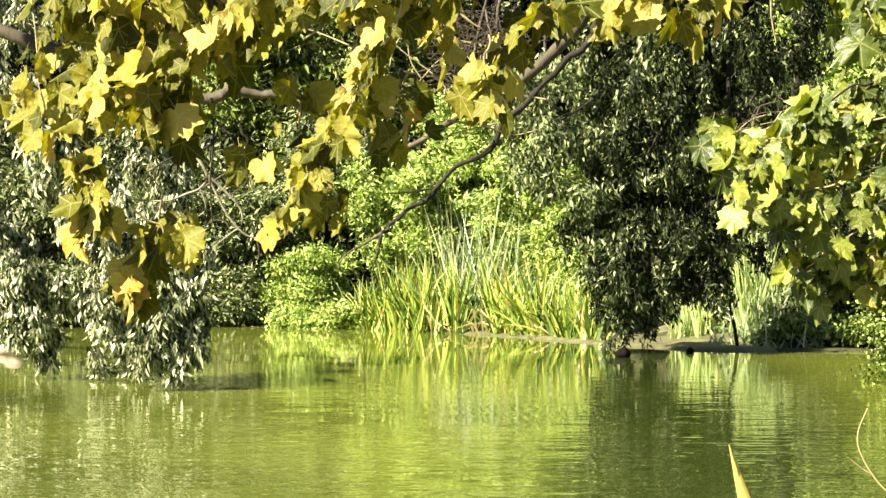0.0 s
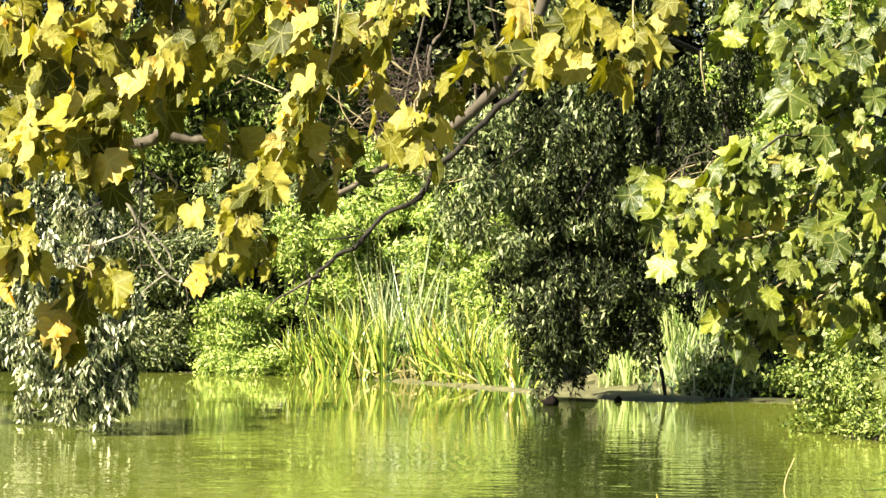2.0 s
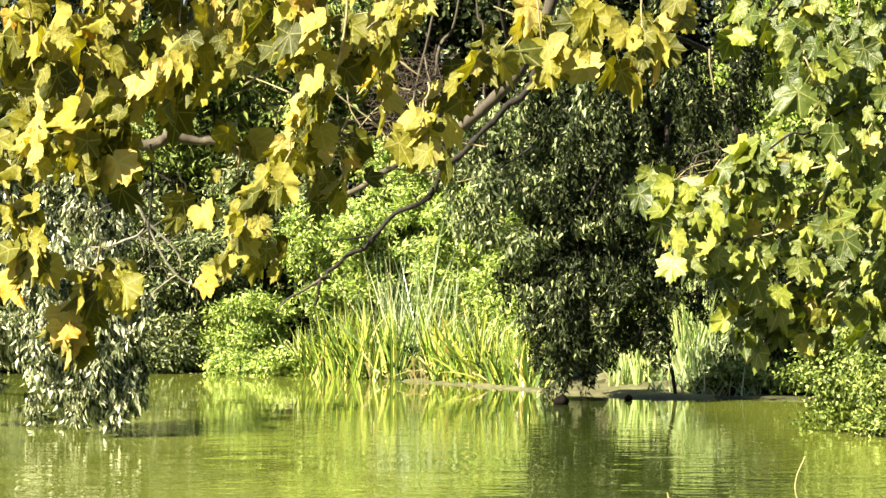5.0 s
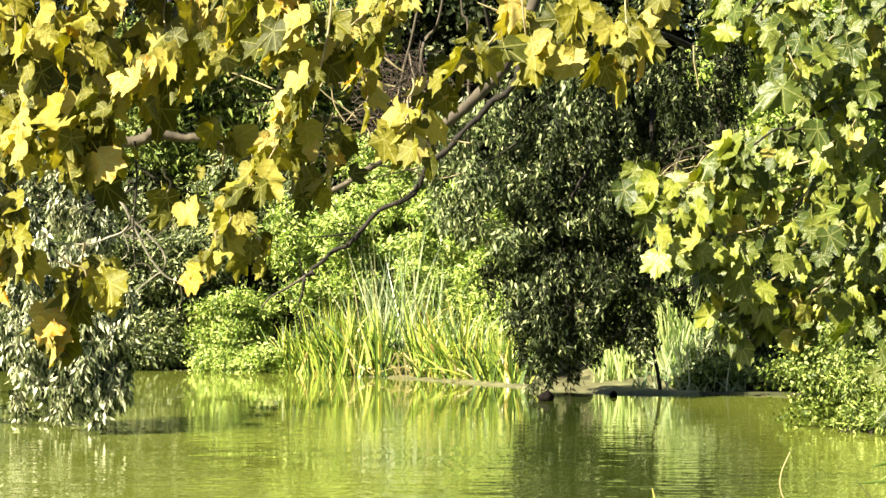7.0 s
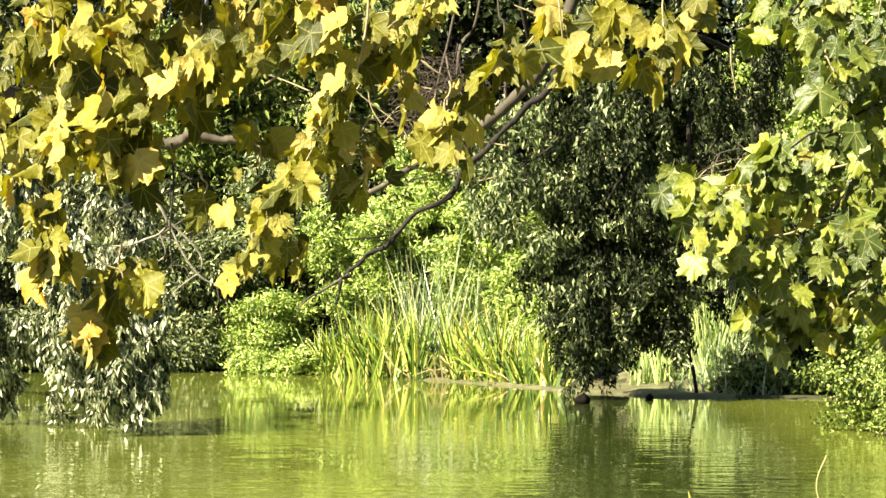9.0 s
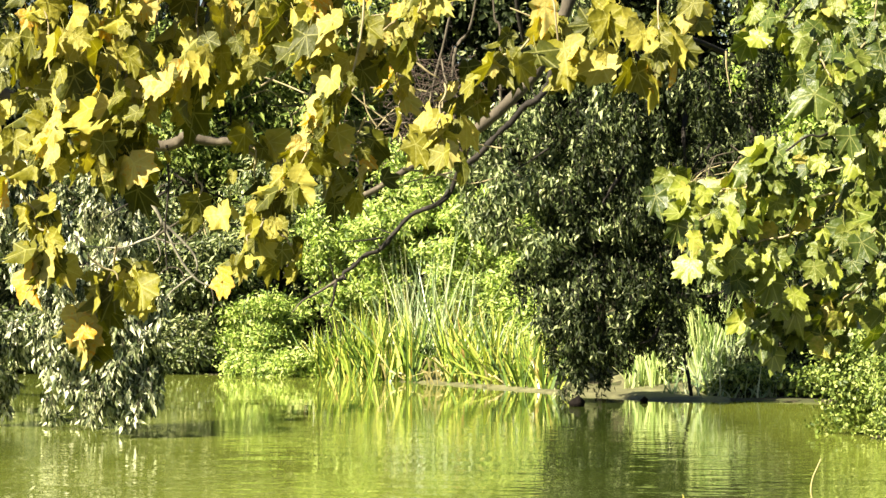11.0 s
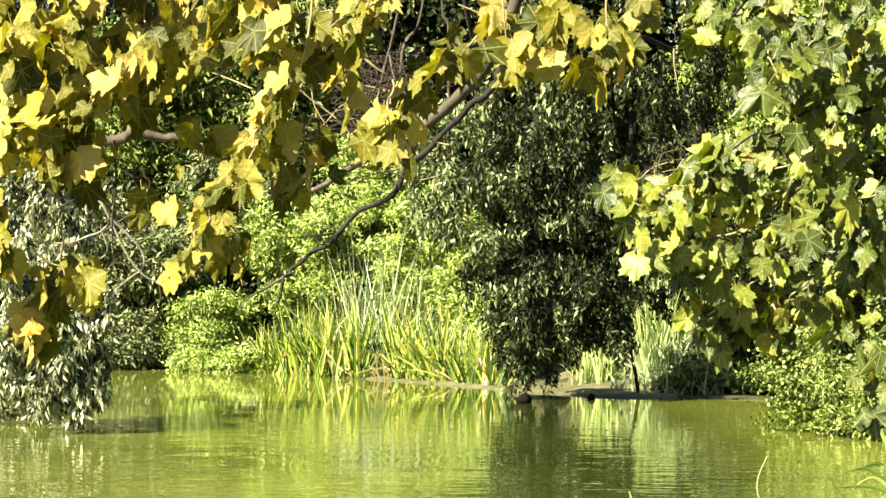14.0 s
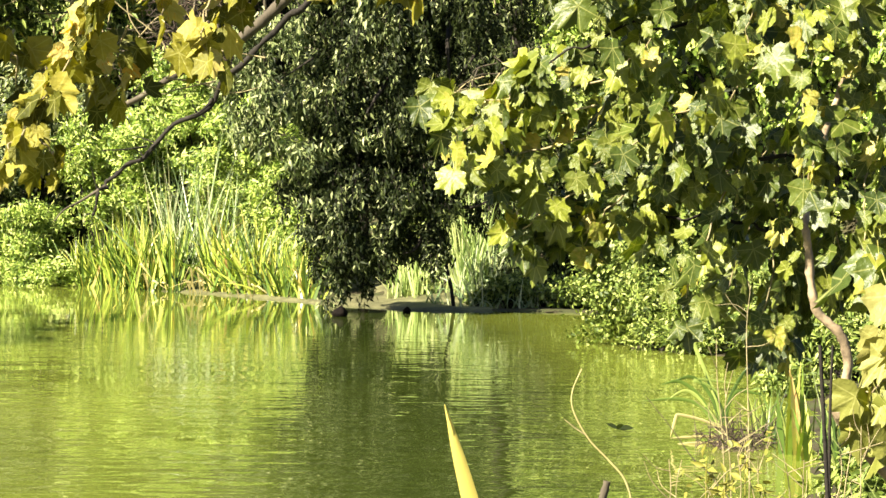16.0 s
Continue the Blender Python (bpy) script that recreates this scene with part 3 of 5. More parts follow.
# ---- big willow leaning over the water, darkened for shade ----
def willow_tree():
    bx, by = spot(1230, 57.5), 57.5
    bz = float(ground_z(bx, by))
    ob = thing("willow_tree", (bx, by, bz - 0.05), "big willow with drooping leafy shoots leaning over the water, leaves darkened for shade", "tree")
    base = np.array((bx, by, bz - 0.05))
    trunk = [at(1230, 690, 57.5) - np.array((0, 0, 0.1)), at(1240, 520, 56.5), at(1265, 330, 55.5), at(1290, 120, 55), at(1320, -60, 54.5), at(1330, -250, 54.5)]
    trunk[0][2] = bz - 0.1
    v, f = tube([p - base for p in trunk], 0.16, 0.07, 8, 26, 0.05)
    part("trunk", mesh_of("trunk", v, f, BARK_DARK, True), ob)
    limbs = [[at(1265, 330, 55.5), at(1180, 260, 53.5), at(1080, 210, 52), at(960, 230, 51), at(860, 290, 50.5)],
             [at(1290, 120, 55), at(1170, 60, 53), at(1020, 40, 51.5), at(880, 100, 51)],
             [at(1240, 480, 56.5), at(1170, 430, 54), at(1090, 440, 52), at(1010, 500, 51)],
             [at(1320, -60, 54.5), at(1180, -130, 53), at(1000, -120, 52), at(850, -40, 52)],
             [at(1290, 120, 55), at(1340, 60, 53.5), at(1360, 100, 53)],
             [at(1165, 440, 53), at(1140, 500, 51.5), at(1115, 560, 50.6), at(1098, 590, 50.4), at(1075, 598, 50.4)],
             [at(1170, 430, 53.5), at(1160, 500, 51.5), at(1195, 515, 50.8), at(1235, 500, 50.6)],
             [at(1160, 170, 52), at(1153, 230, 50.6), at(1160, 300, 50.4)], [at(1240, 190, 52.5), at(1205, 240, 50.8), at(1160, 300, 50.5)],
             [at(1070, 255, 51), at(1035, 310, 50.3), at(1010, 350, 50.2)]]
    for q in limbs:
        v, f = tube([p - base for p in q], 0.06, 0.012, 6, 18, 0.06)
        part("limb", mesh_of("limb", v, f, BARK_DARK, True), ob)
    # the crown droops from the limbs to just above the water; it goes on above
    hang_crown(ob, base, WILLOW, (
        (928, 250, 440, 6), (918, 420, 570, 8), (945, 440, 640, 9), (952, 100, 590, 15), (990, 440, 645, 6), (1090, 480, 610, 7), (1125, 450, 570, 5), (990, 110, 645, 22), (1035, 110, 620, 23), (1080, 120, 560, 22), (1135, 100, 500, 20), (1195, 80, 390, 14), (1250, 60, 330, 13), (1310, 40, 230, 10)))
    # the topmost rows, above the view, are added to shade the lower crown
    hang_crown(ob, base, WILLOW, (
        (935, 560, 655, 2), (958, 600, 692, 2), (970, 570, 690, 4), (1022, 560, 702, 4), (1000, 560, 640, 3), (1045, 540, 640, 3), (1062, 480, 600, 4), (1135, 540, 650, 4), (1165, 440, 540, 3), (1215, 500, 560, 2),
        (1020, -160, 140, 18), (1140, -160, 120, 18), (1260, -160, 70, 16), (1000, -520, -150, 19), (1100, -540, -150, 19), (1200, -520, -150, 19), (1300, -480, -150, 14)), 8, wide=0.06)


def hang_crown(ob, base, mat, rows, wander=24, leaf=0.118, per_m=76, shoots=8, wide=0.12):
    """Drooping bunches of leafy shoots in columns: (bearing, upper and lower bearing, bunches)."""
    starts, drops = [], []
    for u, top, low, n in rows:
        for k in range(n):
            d = 51.0 + rng.uniform(-1.0, 1.0)
            t = rng.uniform(0, 0.93)
            starts.append(at(u + rng.normal(0, wander), top + (low - top) * t, d) - base)
            drops.append(min((low - top) * (1 - t) / REACH * d, rng.uniform(0.3, 0.8)))
    (v, f), (lv, lf) = strands(np.array(starts), np.array(drops), leaf, BROAD, per_m, shoots, wide, 0.045, tumble=0.6)
    part("shoot", mesh_of("shoot", v, f, BARK_DARK), ob, kind="stuff")
    part("crown", mesh_of("crown", lv, lf, mat), ob)


# the sunlit part of the same crown, modelled as a tree of its own
def lit_willow():
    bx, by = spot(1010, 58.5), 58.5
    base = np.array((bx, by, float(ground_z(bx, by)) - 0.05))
    ob = thing("lit_willow", base, "sunlit left side of the willow, built apart in lighter grey-green leaves", "tree")
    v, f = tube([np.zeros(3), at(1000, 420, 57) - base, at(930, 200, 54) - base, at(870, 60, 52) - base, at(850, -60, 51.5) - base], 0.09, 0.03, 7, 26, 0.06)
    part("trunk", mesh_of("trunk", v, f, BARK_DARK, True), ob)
    hang_crown(ob, base, LIT_WILLOW, ((800, 185, 400, 9), (835, 160, 430, 11), (885, 140, 470, 12), (925, 220, 520, 10), (955, 230, 420, 5), (1005, 120, 270, 8), (1030, 120, 270, 6), (1075, 240, 330, 5), (990, 280, 420, 2), (1120, 140, 260, 2), (880, -130, 130, 7), (950, -130, 130, 7)), 14, 0.14, 72, 8)


willow_tree()
lit_willow()


def overhanging_tree():
    """The silvery tree whose lowest boughs dip into the water from the side."""
    bx, by = -12.6, 54.0
    bz = float(ground_z(bx, by))
    base = np.array((bx, by, bz - 0.05))
    ob = thing("overhanging_tree", base, "silvery-leaved tree with boughs dipping into the water", "tree")
    v, f = tube([(0, 0, -0.1), (0.3, -0.6, 1.6), (0.9, -1.8, 3.2), (1.2, -3, 4.6)], 0.17, 0.09, 8, 20, 0.05)
    part("trunk", mesh_of("trunk", v, f, BARK_GREY, True), ob)
    top, mid = base + np.array((1.2, -3, 4.6)), base + np.array((0.6, -1.2, 2.4))
    boughs = [[top, at(-330, 120, 44), at(-120, 230, 42.5), at(0, 400, 42), at(70, 560, 42), at(95, 735, 42)],
              [mid, at(-420, 360, 46), at(-200, 430, 44), at(-100, 540, 43), at(-85, 680, 42.6)],
              [top, at(-300, 60, 46), at(-60, 120, 46), at(100, 260, 45.5), at(170, 420, 45)],
              [at(0, 400, 42), at(100, 470, 41.0), at(165, 550, 40.3), at(190, 705, 40.0)],
              [at(-120, 230, 42.5), at(-20, 360, 42), at(60, 500, 41.0), at(125, 670, 40.4)]]
    starts, drops = [], []
    for i, q in enumerate(boughs):
        v, f = tube([p - base for p in q], 0.05, 0.008, 5, 20, 0.08)
        part("bough", mesh_of("bough", v, f, BARK_GREY, True), ob)
        for p in smooth_line(q, 30)[(8 if i < 3 else 4):]:
            for k in range(4):
                w = p + rng.normal(0, 1, 3) * np.array((0.21, 0.28, 0.13))
                if w[2] > 0.15:
                    starts.append(w - base)
                    drops.append(min(w[2] - 0.04, rng.uniform(0.15, 0.42)))
    # bare crooked branches that reach out of the leaves
    for q, r in ((((100, 260), (190, 330), (230, 385), (218, 410), (191, 421), (155, 433), (78, 430), (20, 445)), 0.030), (((230, 385), (285, 440), (292, 474), (273, 490), (241, 517), (239, 540), (226, 562), (194, 592)), 0.019),
                 (((230, 385), (262, 450), (292, 488), (318, 499), (336, 492), (356, 474)), 0.021), (((218, 410), (228, 445), (212, 462), (196, 471), (178, 500)), 0.015), (((78, 430), (92, 485), (55, 514), (0, 552), (-40, 566)), 0.016),
                 (((155, 433), (130, 470), (100, 480), (70, 478)), 0.011), (((273, 490), (262, 470), (240, 468), (224, 482)), 0.010), (((318, 499), (322, 530), (308, 562)), 0.010)):
        v, f = tube([at(u, v, 44.0) - base for u, v in q], r, 0.006, 6, 26, 0.10)
        part("branch", mesh_of("branch", v, f, GREY_BOUGH if r > 0.014 else BARK_GREY, True), ob)
    (v, f), (lv, lf) = strands(np.array(starts), np.array(drops), 0.135, BROAD, 74, 8, 0.06, 0.028, tumble=0.42)
    lv[:, 2] = np.maximum(lv[:, 2], 0.02 - base[2])
    part("shoot", mesh_of("shoot", v, f, BARK_GREY), ob, kind="stuff")
    part("crown", mesh_of("crown", lv, lf, SILVER), ob)


overhanging_tree()


# ---- reeds ----
def blades(xs, ys, zs, heights, widths, leans, bends, segs=6):
    """Upright tapering blades that lean and bow: leans (dx, dy) for each metre of height."""
    n = len(xs)
    t = np.linspace(0, 1, segs)
    h = heights[:, None] * t[None]
    out = leans[:, None, :] * h[..., None] + (bends[:, None, None] * unit(leans + 1e-6)[:, None, :]) * (heights[:, None] * t[None] ** 2.6)[..., None]
    sag = bends[:, None] * heights[:, None] * 0.42 * t[None] ** 3
    mid = np.stack([xs[:, None] + out[..., 0], ys[:, None] + out[..., 1], zs[:, None] + h - sag], -1)
    a = rng.uniform(-0.9, 0.9, n)
    side = np.stack([np.cos(a), np.sin(a), np.zeros(n)], -1)
    w = widths[:, None] * (1 - t[None] ** 2.2) * (0.75 + 0.5 * np.sin(np.pi * np.clip(t[None] + 0.15, 0, 1))) * 0.5 + 0.0008
    left, right = mid - side[:, None] * w[..., None], mid + side[:, None] * w[..., None]
    v = np.stack([left, right], 2).reshape(-1, 3)
    i = (np.arange(n) * segs * 2)[:, None] + (np.arange(segs - 1) * 2)[None]
    f = np.stack([i, i + 1, i + 3, i + 2], -1).reshape(-1, 4)
    return v, f


def blade_shapes(mat, width, count=14):
    """Blades one metre long, each with its own lean and bow."""
    out = []
    for k in range(count):
        v, f = blades(np.zeros(1), np.zeros(1), np.zeros(1), np.ones(1), np.array([width]), rng.normal(0, 0.13, (1, 2)), np.abs(rng.normal(0, 0.3, 1)) * (k % 5 > 1), 7)
        out.append(mesh_of("reed_blade", v, f, mat))
    return out


def reed_clump(name, u, d, wide, deep, n, height, shapes, label, group, lean=6.0, fan=4.0, tip=0.0):
    """A clump of separate blades, each a part of it."""
    x, y = spot(u, d), d
    z = max(float(ground_z(x, y)), 0.0)
    ob = thing(name, (x, y, z - 0.02), label, "reed", group)
    tilt = tip + rng.normal(0, 3)
    for i in range(n):
        px, py = rng.normal(0, wide), rng.normal(0, deep)
        pz = max(float(ground_z(px + x, py + y)), -0.1) - z - 0.02
        h = height * rng.uniform(0.55, 1.12)
        leaf = part("blade", shapes[int(rng.integers(len(shapes)))], ob)
        leaf.matrix_local = pose(px, py, pz, rng.normal(0, lean), tilt + fan * px / wide + rng.normal(0, lean), rng.choice((0, 180)) + rng.normal(0, 35)) @ Matrix.Diagonal((1.0 + 0.3 * rng.normal(), 1, h, 1))
    return ob


RG = "reeds of the far bank"
flat, thin, grey, broad = blade_shapes(REED, 0.033), blade_shapes(DRY_REED, 0.015, 8), blade_shapes(GREY_REED, 0.025), blade_shapes(PALE_REED, 0.03)
# (bearing, distance, blades, height, lean to the side)
for u, d, n, hh, tip in ((478, 62.2, 30, 0.8, 2), (500, 62.0, 36, 0.95, 4), (528, 61.6, 54, 1.2, 3), (552, 61.2, 74, 1.45, -3), (580, 60.7, 84, 1.55, -5), (612, 60.2, 90, 1.6, -7), (645, 59.8, 80, 1.5, -2), (676, 59.4, 64, 1.4, 7)):
    reed_clump("reed_clump", u, d, 0.10, 0.22, int(1.2 * n), hh * rng.uniform(0.82, 1.15), flat, "clump of yellow-green flat-bladed reeds at the waterline", RG, 7.0, 7.0, tip)
for u, d, n, hh, tip in ((745, 58.7, 60, 1.45, -10), (780, 58.0, 74, 1.55, -17), (815, 57.4, 74, 1.45, -20), (850, 56.8, 70, 1.4, -16), (880, 56.2, 56, 1.1, -6), (905, 55.7, 46, 0.85, 3)):
    reed_clump("reed_clump", u, d, 0.11, 0.22, int(1.15 * n), hh * rng.uniform(0.85, 1.15), flat, "clump of yellow-green reeds leaning over the mud", RG, 8.0, 8.0, 0.9 * tip)
for u, d, n, hh in ((610, 61.6, 9, 2.4), (672, 61.2, 8, 3.2), (722, 60.9, 9, 3.1), (760, 60.6, 7, 2.5)):
    reed_clump("tall_reed_clump", u, d, 0.2, 0.3, n, hh, thin, "tall pale thin reeds behind the waterline clumps", RG, 3.5, 3.0)
for u, d, n, hh in ((650, 61.0, 26, 2.3), (685, 60.8, 32, 2.7), (715, 60.2, 32, 2.8), (745, 59.8, 28, 2.5), (800, 59.2, 22, 1.7)):
    reed_clump("grey_reed_clump", u, d, 0.2, 0.3, n, hh, grey, "soft grey-green reeds behind the waterline clumps", RG, 13.0, 8.0, -3)
for u, d, n, hh in ((1078, 55.6, 60, 0.75), (1100, 55.6, 60, 1.0), (1120, 55.8, 44, 0.8), (1182, 55.4, 60, 2.1), (1200, 55.5, 50, 1.9), (1225, 55.6, 34, 1.5), (1255, 55.7, 30, 1.3)):
    reed_clump("pale_reed_clump", u, d, 0.13, 0.3, n, hh, broad, "pale green reeds standing on the mud flat", RG, 9.0, 4.0, -2)
for u, d, n, hh in ((1140, 53.4, 16, 0.5), (1185, 53.2, 18, 0.6), (1215, 54.6, 40, 1.2), (1235, 54.4, 40, 1.1), (1265, 53.0, 16, 0.5), (1300, 52.8, 16, 0.6), (1345, 52.6, 14, 0.5)):
    reed_clump("grey_reed_clump", u, d, 0.22, 0.25, n, hh, grey, "short shaded green reeds on the mud flat", RG, 19.0)

# dead, folded reed leaves at the foot of the clumps
for u, d, n, wide in ((715, 58.4, 11, 0.2), (640, 59.3, 4, 0.2), (800, 56.7, 4, 0.25)):
    ob = thing("dead_reeds", (spot(u, d), d, 0.0), "broken brown dead reed leaves folded over at the waterline", "reed", RG)
    for k in range(n):
        x, y, up, out = rng.normal(0, wide), rng.normal(0, 0.12), rng.uniform(0.15, 0.55), rng.choice((-1, 1)) * rng.uniform(0.2, 0.55)
        line = smooth_line([(x, y, 0.0), (x + 0.12 * out, y - 0.02, 0.6 * up), (x + 0.26 * out, y - 0.04, up), (x + 0.5 * out, y - 0.06, 0.82 * up), (x + out, y - 0.07, rng.uniform(0.03, 0.5) * up)], 11)
        w = 0.022 * np.sin(np.pi * np.linspace(0.12, 0.98, 11))[:, None] * np.array((0.8, 0.2, 0.6))
        v = np.stack([line - w, line + w], 1).reshape(-1, 3)
        part("blade", mesh_of("blade", v, [(2 * q, 2 * q + 1, 2 * q + 3, 2 * q + 2) for q in range(10)], DRY), ob)

# ---- bush at the water's edge, nearer ----
shrub("waterside_bush", spot(1512, 41.5), 41.5, (0.74, 0.65, 0.72), 165, 110, 0.062, OVAL, BUSH, "rounded small-leaved green bush leaning over the water", droop=0.3, spread=0.13)
shrub("waterside_bush", spot(1640, 42), 42, (0.8, 0.7, 0.75), 110, 100, 0.062, OVAL, BUSH, "rounded small-leaved green bush leaning over the water", droop=0.3, spread=0.13)


# ---- rocks, stake, floating scraps ----
def rock(u, v, d, size, mat, label):
    bm = bmesh.new()
    bmesh.ops.create_icosphere(bm, subdivisions=3, radius=1)
    for q in bm.verts:
        k = 1 + 0.25 * noise.noise(q.co * 1.3 + Vector((u, 0, d))) + 0.08 * noise.noise(q.co * 4)
        q.co = Vector((q.co.x * size[0], q.co.y * size[1], q.co.z * size[2] * (1 + 0.5 * max(0, q.co.z) * (1 - abs(q.co.x - 0.3))))) * k
    me = bpy.data.meshes.new("rock")
    bm.to_mesh(me)
    bm.free()
    me.polygons.foreach_set("use_smooth", [True] * len(me.polygons))
    me.materials.append(mat)
    ob = new("rock", me)
    ob.location = at(u, v, d)
    ob.location.z = size[2] * 0.35
    return tagged(ob, label, "rock")


rock(966, 709, 49.3, (0.13, 0.12, 0.10), ROCK, "dark wet rock standing out of the shallow water")
rock(1085, 701, 51.0, (0.07, 0.06, 0.05), ROCK, "small dark wet rock standing out of the water")
rock(-118, 690, 50.5, (0.26, 0.2, 0.13), PALE_ROCK, "pale pinkish rock at the water's edge")

def dead_stake():
    foot_z = np.array((spot(1172, 52.2), 52.2, -0.2))
    ob = thing("stake", foot_z, "dark thin dead stem standing in the mud", "stake")
    v, f = tube([np.zeros(3)] + [at(*q) - foot_z for q in ((1164, 660, 52.3), (1156, 620, 52.5), (1150, 560, 52.7))], 0.045, 0.016, 6, 16, 0.08)
    part("stem", mesh_of("stem", v, f, BARK_DARK, True), ob)


dead_stake()


# ---- bare branch hanging over the water ----
def bare_branch():
    d = 30.0
    root = at(1000, -220, d)
    ob = thing("bare_branch", root, "dark bare branch reaching down over the water from a grey limb", "branch")
    limb = [at(1000, -220, d), at(960, -40, d), at(905, 95, d), at(845, 170, d), at(770, 232, d), at(690, 275, d), at(600, 332, d), at(540, 352, d)]
    v, f = tube([p - root for p in limb], 0.08, 0.02, 9, 60, 0.09)
    part("limb", mesh_of("limb", v, f, BARK_GREY, True), ob, "grey weathered limb")
    dark = [at(945, 30, d), at(915, 140, d - 0.2), at(868, 190, d - 0.3), at(795, 262, d - 0.3), at(728, 342, d - 0.3), at(640, 405, d - 0.3), at(575, 455, d - 0.3), at(545, 490, d - 0.3), at(530, 535, d - 0.3)]
    kinked = smooth_line(dark, 22) - root
    kinked[1:-1] += rng.normal(0, 0.028, (20, 3))
    v, f = tube(kinked, 0.038, 0.013, 7, 90, 0.14)
    part("branch", mesh_of("branch", v, f, BARK_DARK, True), ob)
    for q, r, mat in (([at(552, 482, d - 0.3), at(505, 512, d - 0.35), at(480, 525, d - 0.4), at(463, 545, d - 0.4)], 0.016, BARK_GREY),
                      ([at(735, 335, d - 0.3), at(715, 352, d - 0.4), at(700, 358, d - 0.4)], 0.016, BARK_DARK),
                      ([at(625, 412, d - 0.3), at(585, 418, d - 0.4), at(545, 420, d - 0.4)], 0.01, BARK_DARK),
                      ([at(740, 328, d - 0.3), at(722, 350, d - 0.2), at(728, 362, d - 0.2)], 0.02, BARK_DARK)):
        v, f = tube([p - root for p in q], r, 0.005, 5, 14, 0.08)
        part("twig", mesh_of("twig", v, f, mat, True), ob)
    for k in range(16):
        p = kinked[int(rng.integers(4, 21))]
        w = np.array((rng.normal(-0.06, 0.10), rng.normal(0, 0.05), rng.normal(-0.02, 0.09)))
        part("twig", mesh_of("twig", *tube([p, p + 0.5 * w + rng.normal(0, 0.015, 3), p + w], 0.009, 0.003, 5, 10, 0.1), BARK_DARK, True), ob)


bare_branch()


def dead_brush():
    """Bare brown twigs and a few grey dead boughs caught in the bank's growth."""
    root = at(690, 330, 65.0)
    root[2] = float(ground_z(root[0], root[1]))
    ob = thing("dead_brush", root, "tangle of bare brown twigs on the far bank", "brush")
    pieces = []
    for k in range(170):
        p = at(rng.uniform(630, 800), rng.uniform(90, 270), 65 + rng.uniform(-0.8, 0.8)) - root
        w = np.array((rng.normal(0, 0.5), rng.normal(0, 0.2), rng.normal(0.15, 0.35)))
        pieces.append(tube([p - w, p - 0.3 * w + rng.normal(0, 0.09, 3), p + 0.4 * w + rng.normal(0, 0.09, 3), p + w], 0.009, 0.003, 4, 12, 0.12))
    v, f = joined(pieces)
    part("twig_tangle", mesh_of("twig_tangle", v, f, DEAD_TWIG, True), ob, kind="stuff")
    for q, d, r in ((((640, 340), (700, 200), (730, 60), (760, -80)), 65.2, 0.05), (((780, 330), (745, 130), (775, 40), (795, -70)), 64.8, 0.055), (((820, 300), (830, 90), (818, 20), (812, -70)), 64.8, 0.045)):
        p = [at(u, v, d) - root for u, v in q]
        p[0][2] = float(ground_z(p[0][0] + root[0], p[0][1] + root[1])) - root[2] - 0.05
        v, f = tube(p, r, 0.4 * r, 6, 24, 0.08)
        part("dead_stem", mesh_of("dead_stem", v, f, BARK_GREY, True), ob)


dead_brush()


def fallen_bough():
    pts = [at(u, v, d) for u, v, d in ((20, 600, 62.9), (60, 490, 62.6), (110, 455, 62.4), (165, 436, 62.3), (215, 414, 62.3), (262, 385, 62.4))]
    pts[0][2] = float(ground_z(pts[0][0], pts[0][1]))
    ob = thing("dead_bough", pts[0], "grey dead bough leaning through the bank shrubs", "branch")
    part("stem", mesh_of("stem", *tube([p - pts[0] for p in pts], 0.06, 0.02, 7, 34, 0.08), BARK_GREY, True), ob)
    for q in (((165, 436, 62.3), (190, 470, 62.1), (205, 520, 62.0), (180, 570, 62.0)), ((215, 414, 62.3), (262, 425, 62.0), (300, 400, 62.0))):
        part("twig", mesh_of("twig", *tube([at(*p) - pts[0] for p in q], 0.02, 0.006, 5, 16, 0.1), BARK_GREY, True), ob)


fallen_bough()


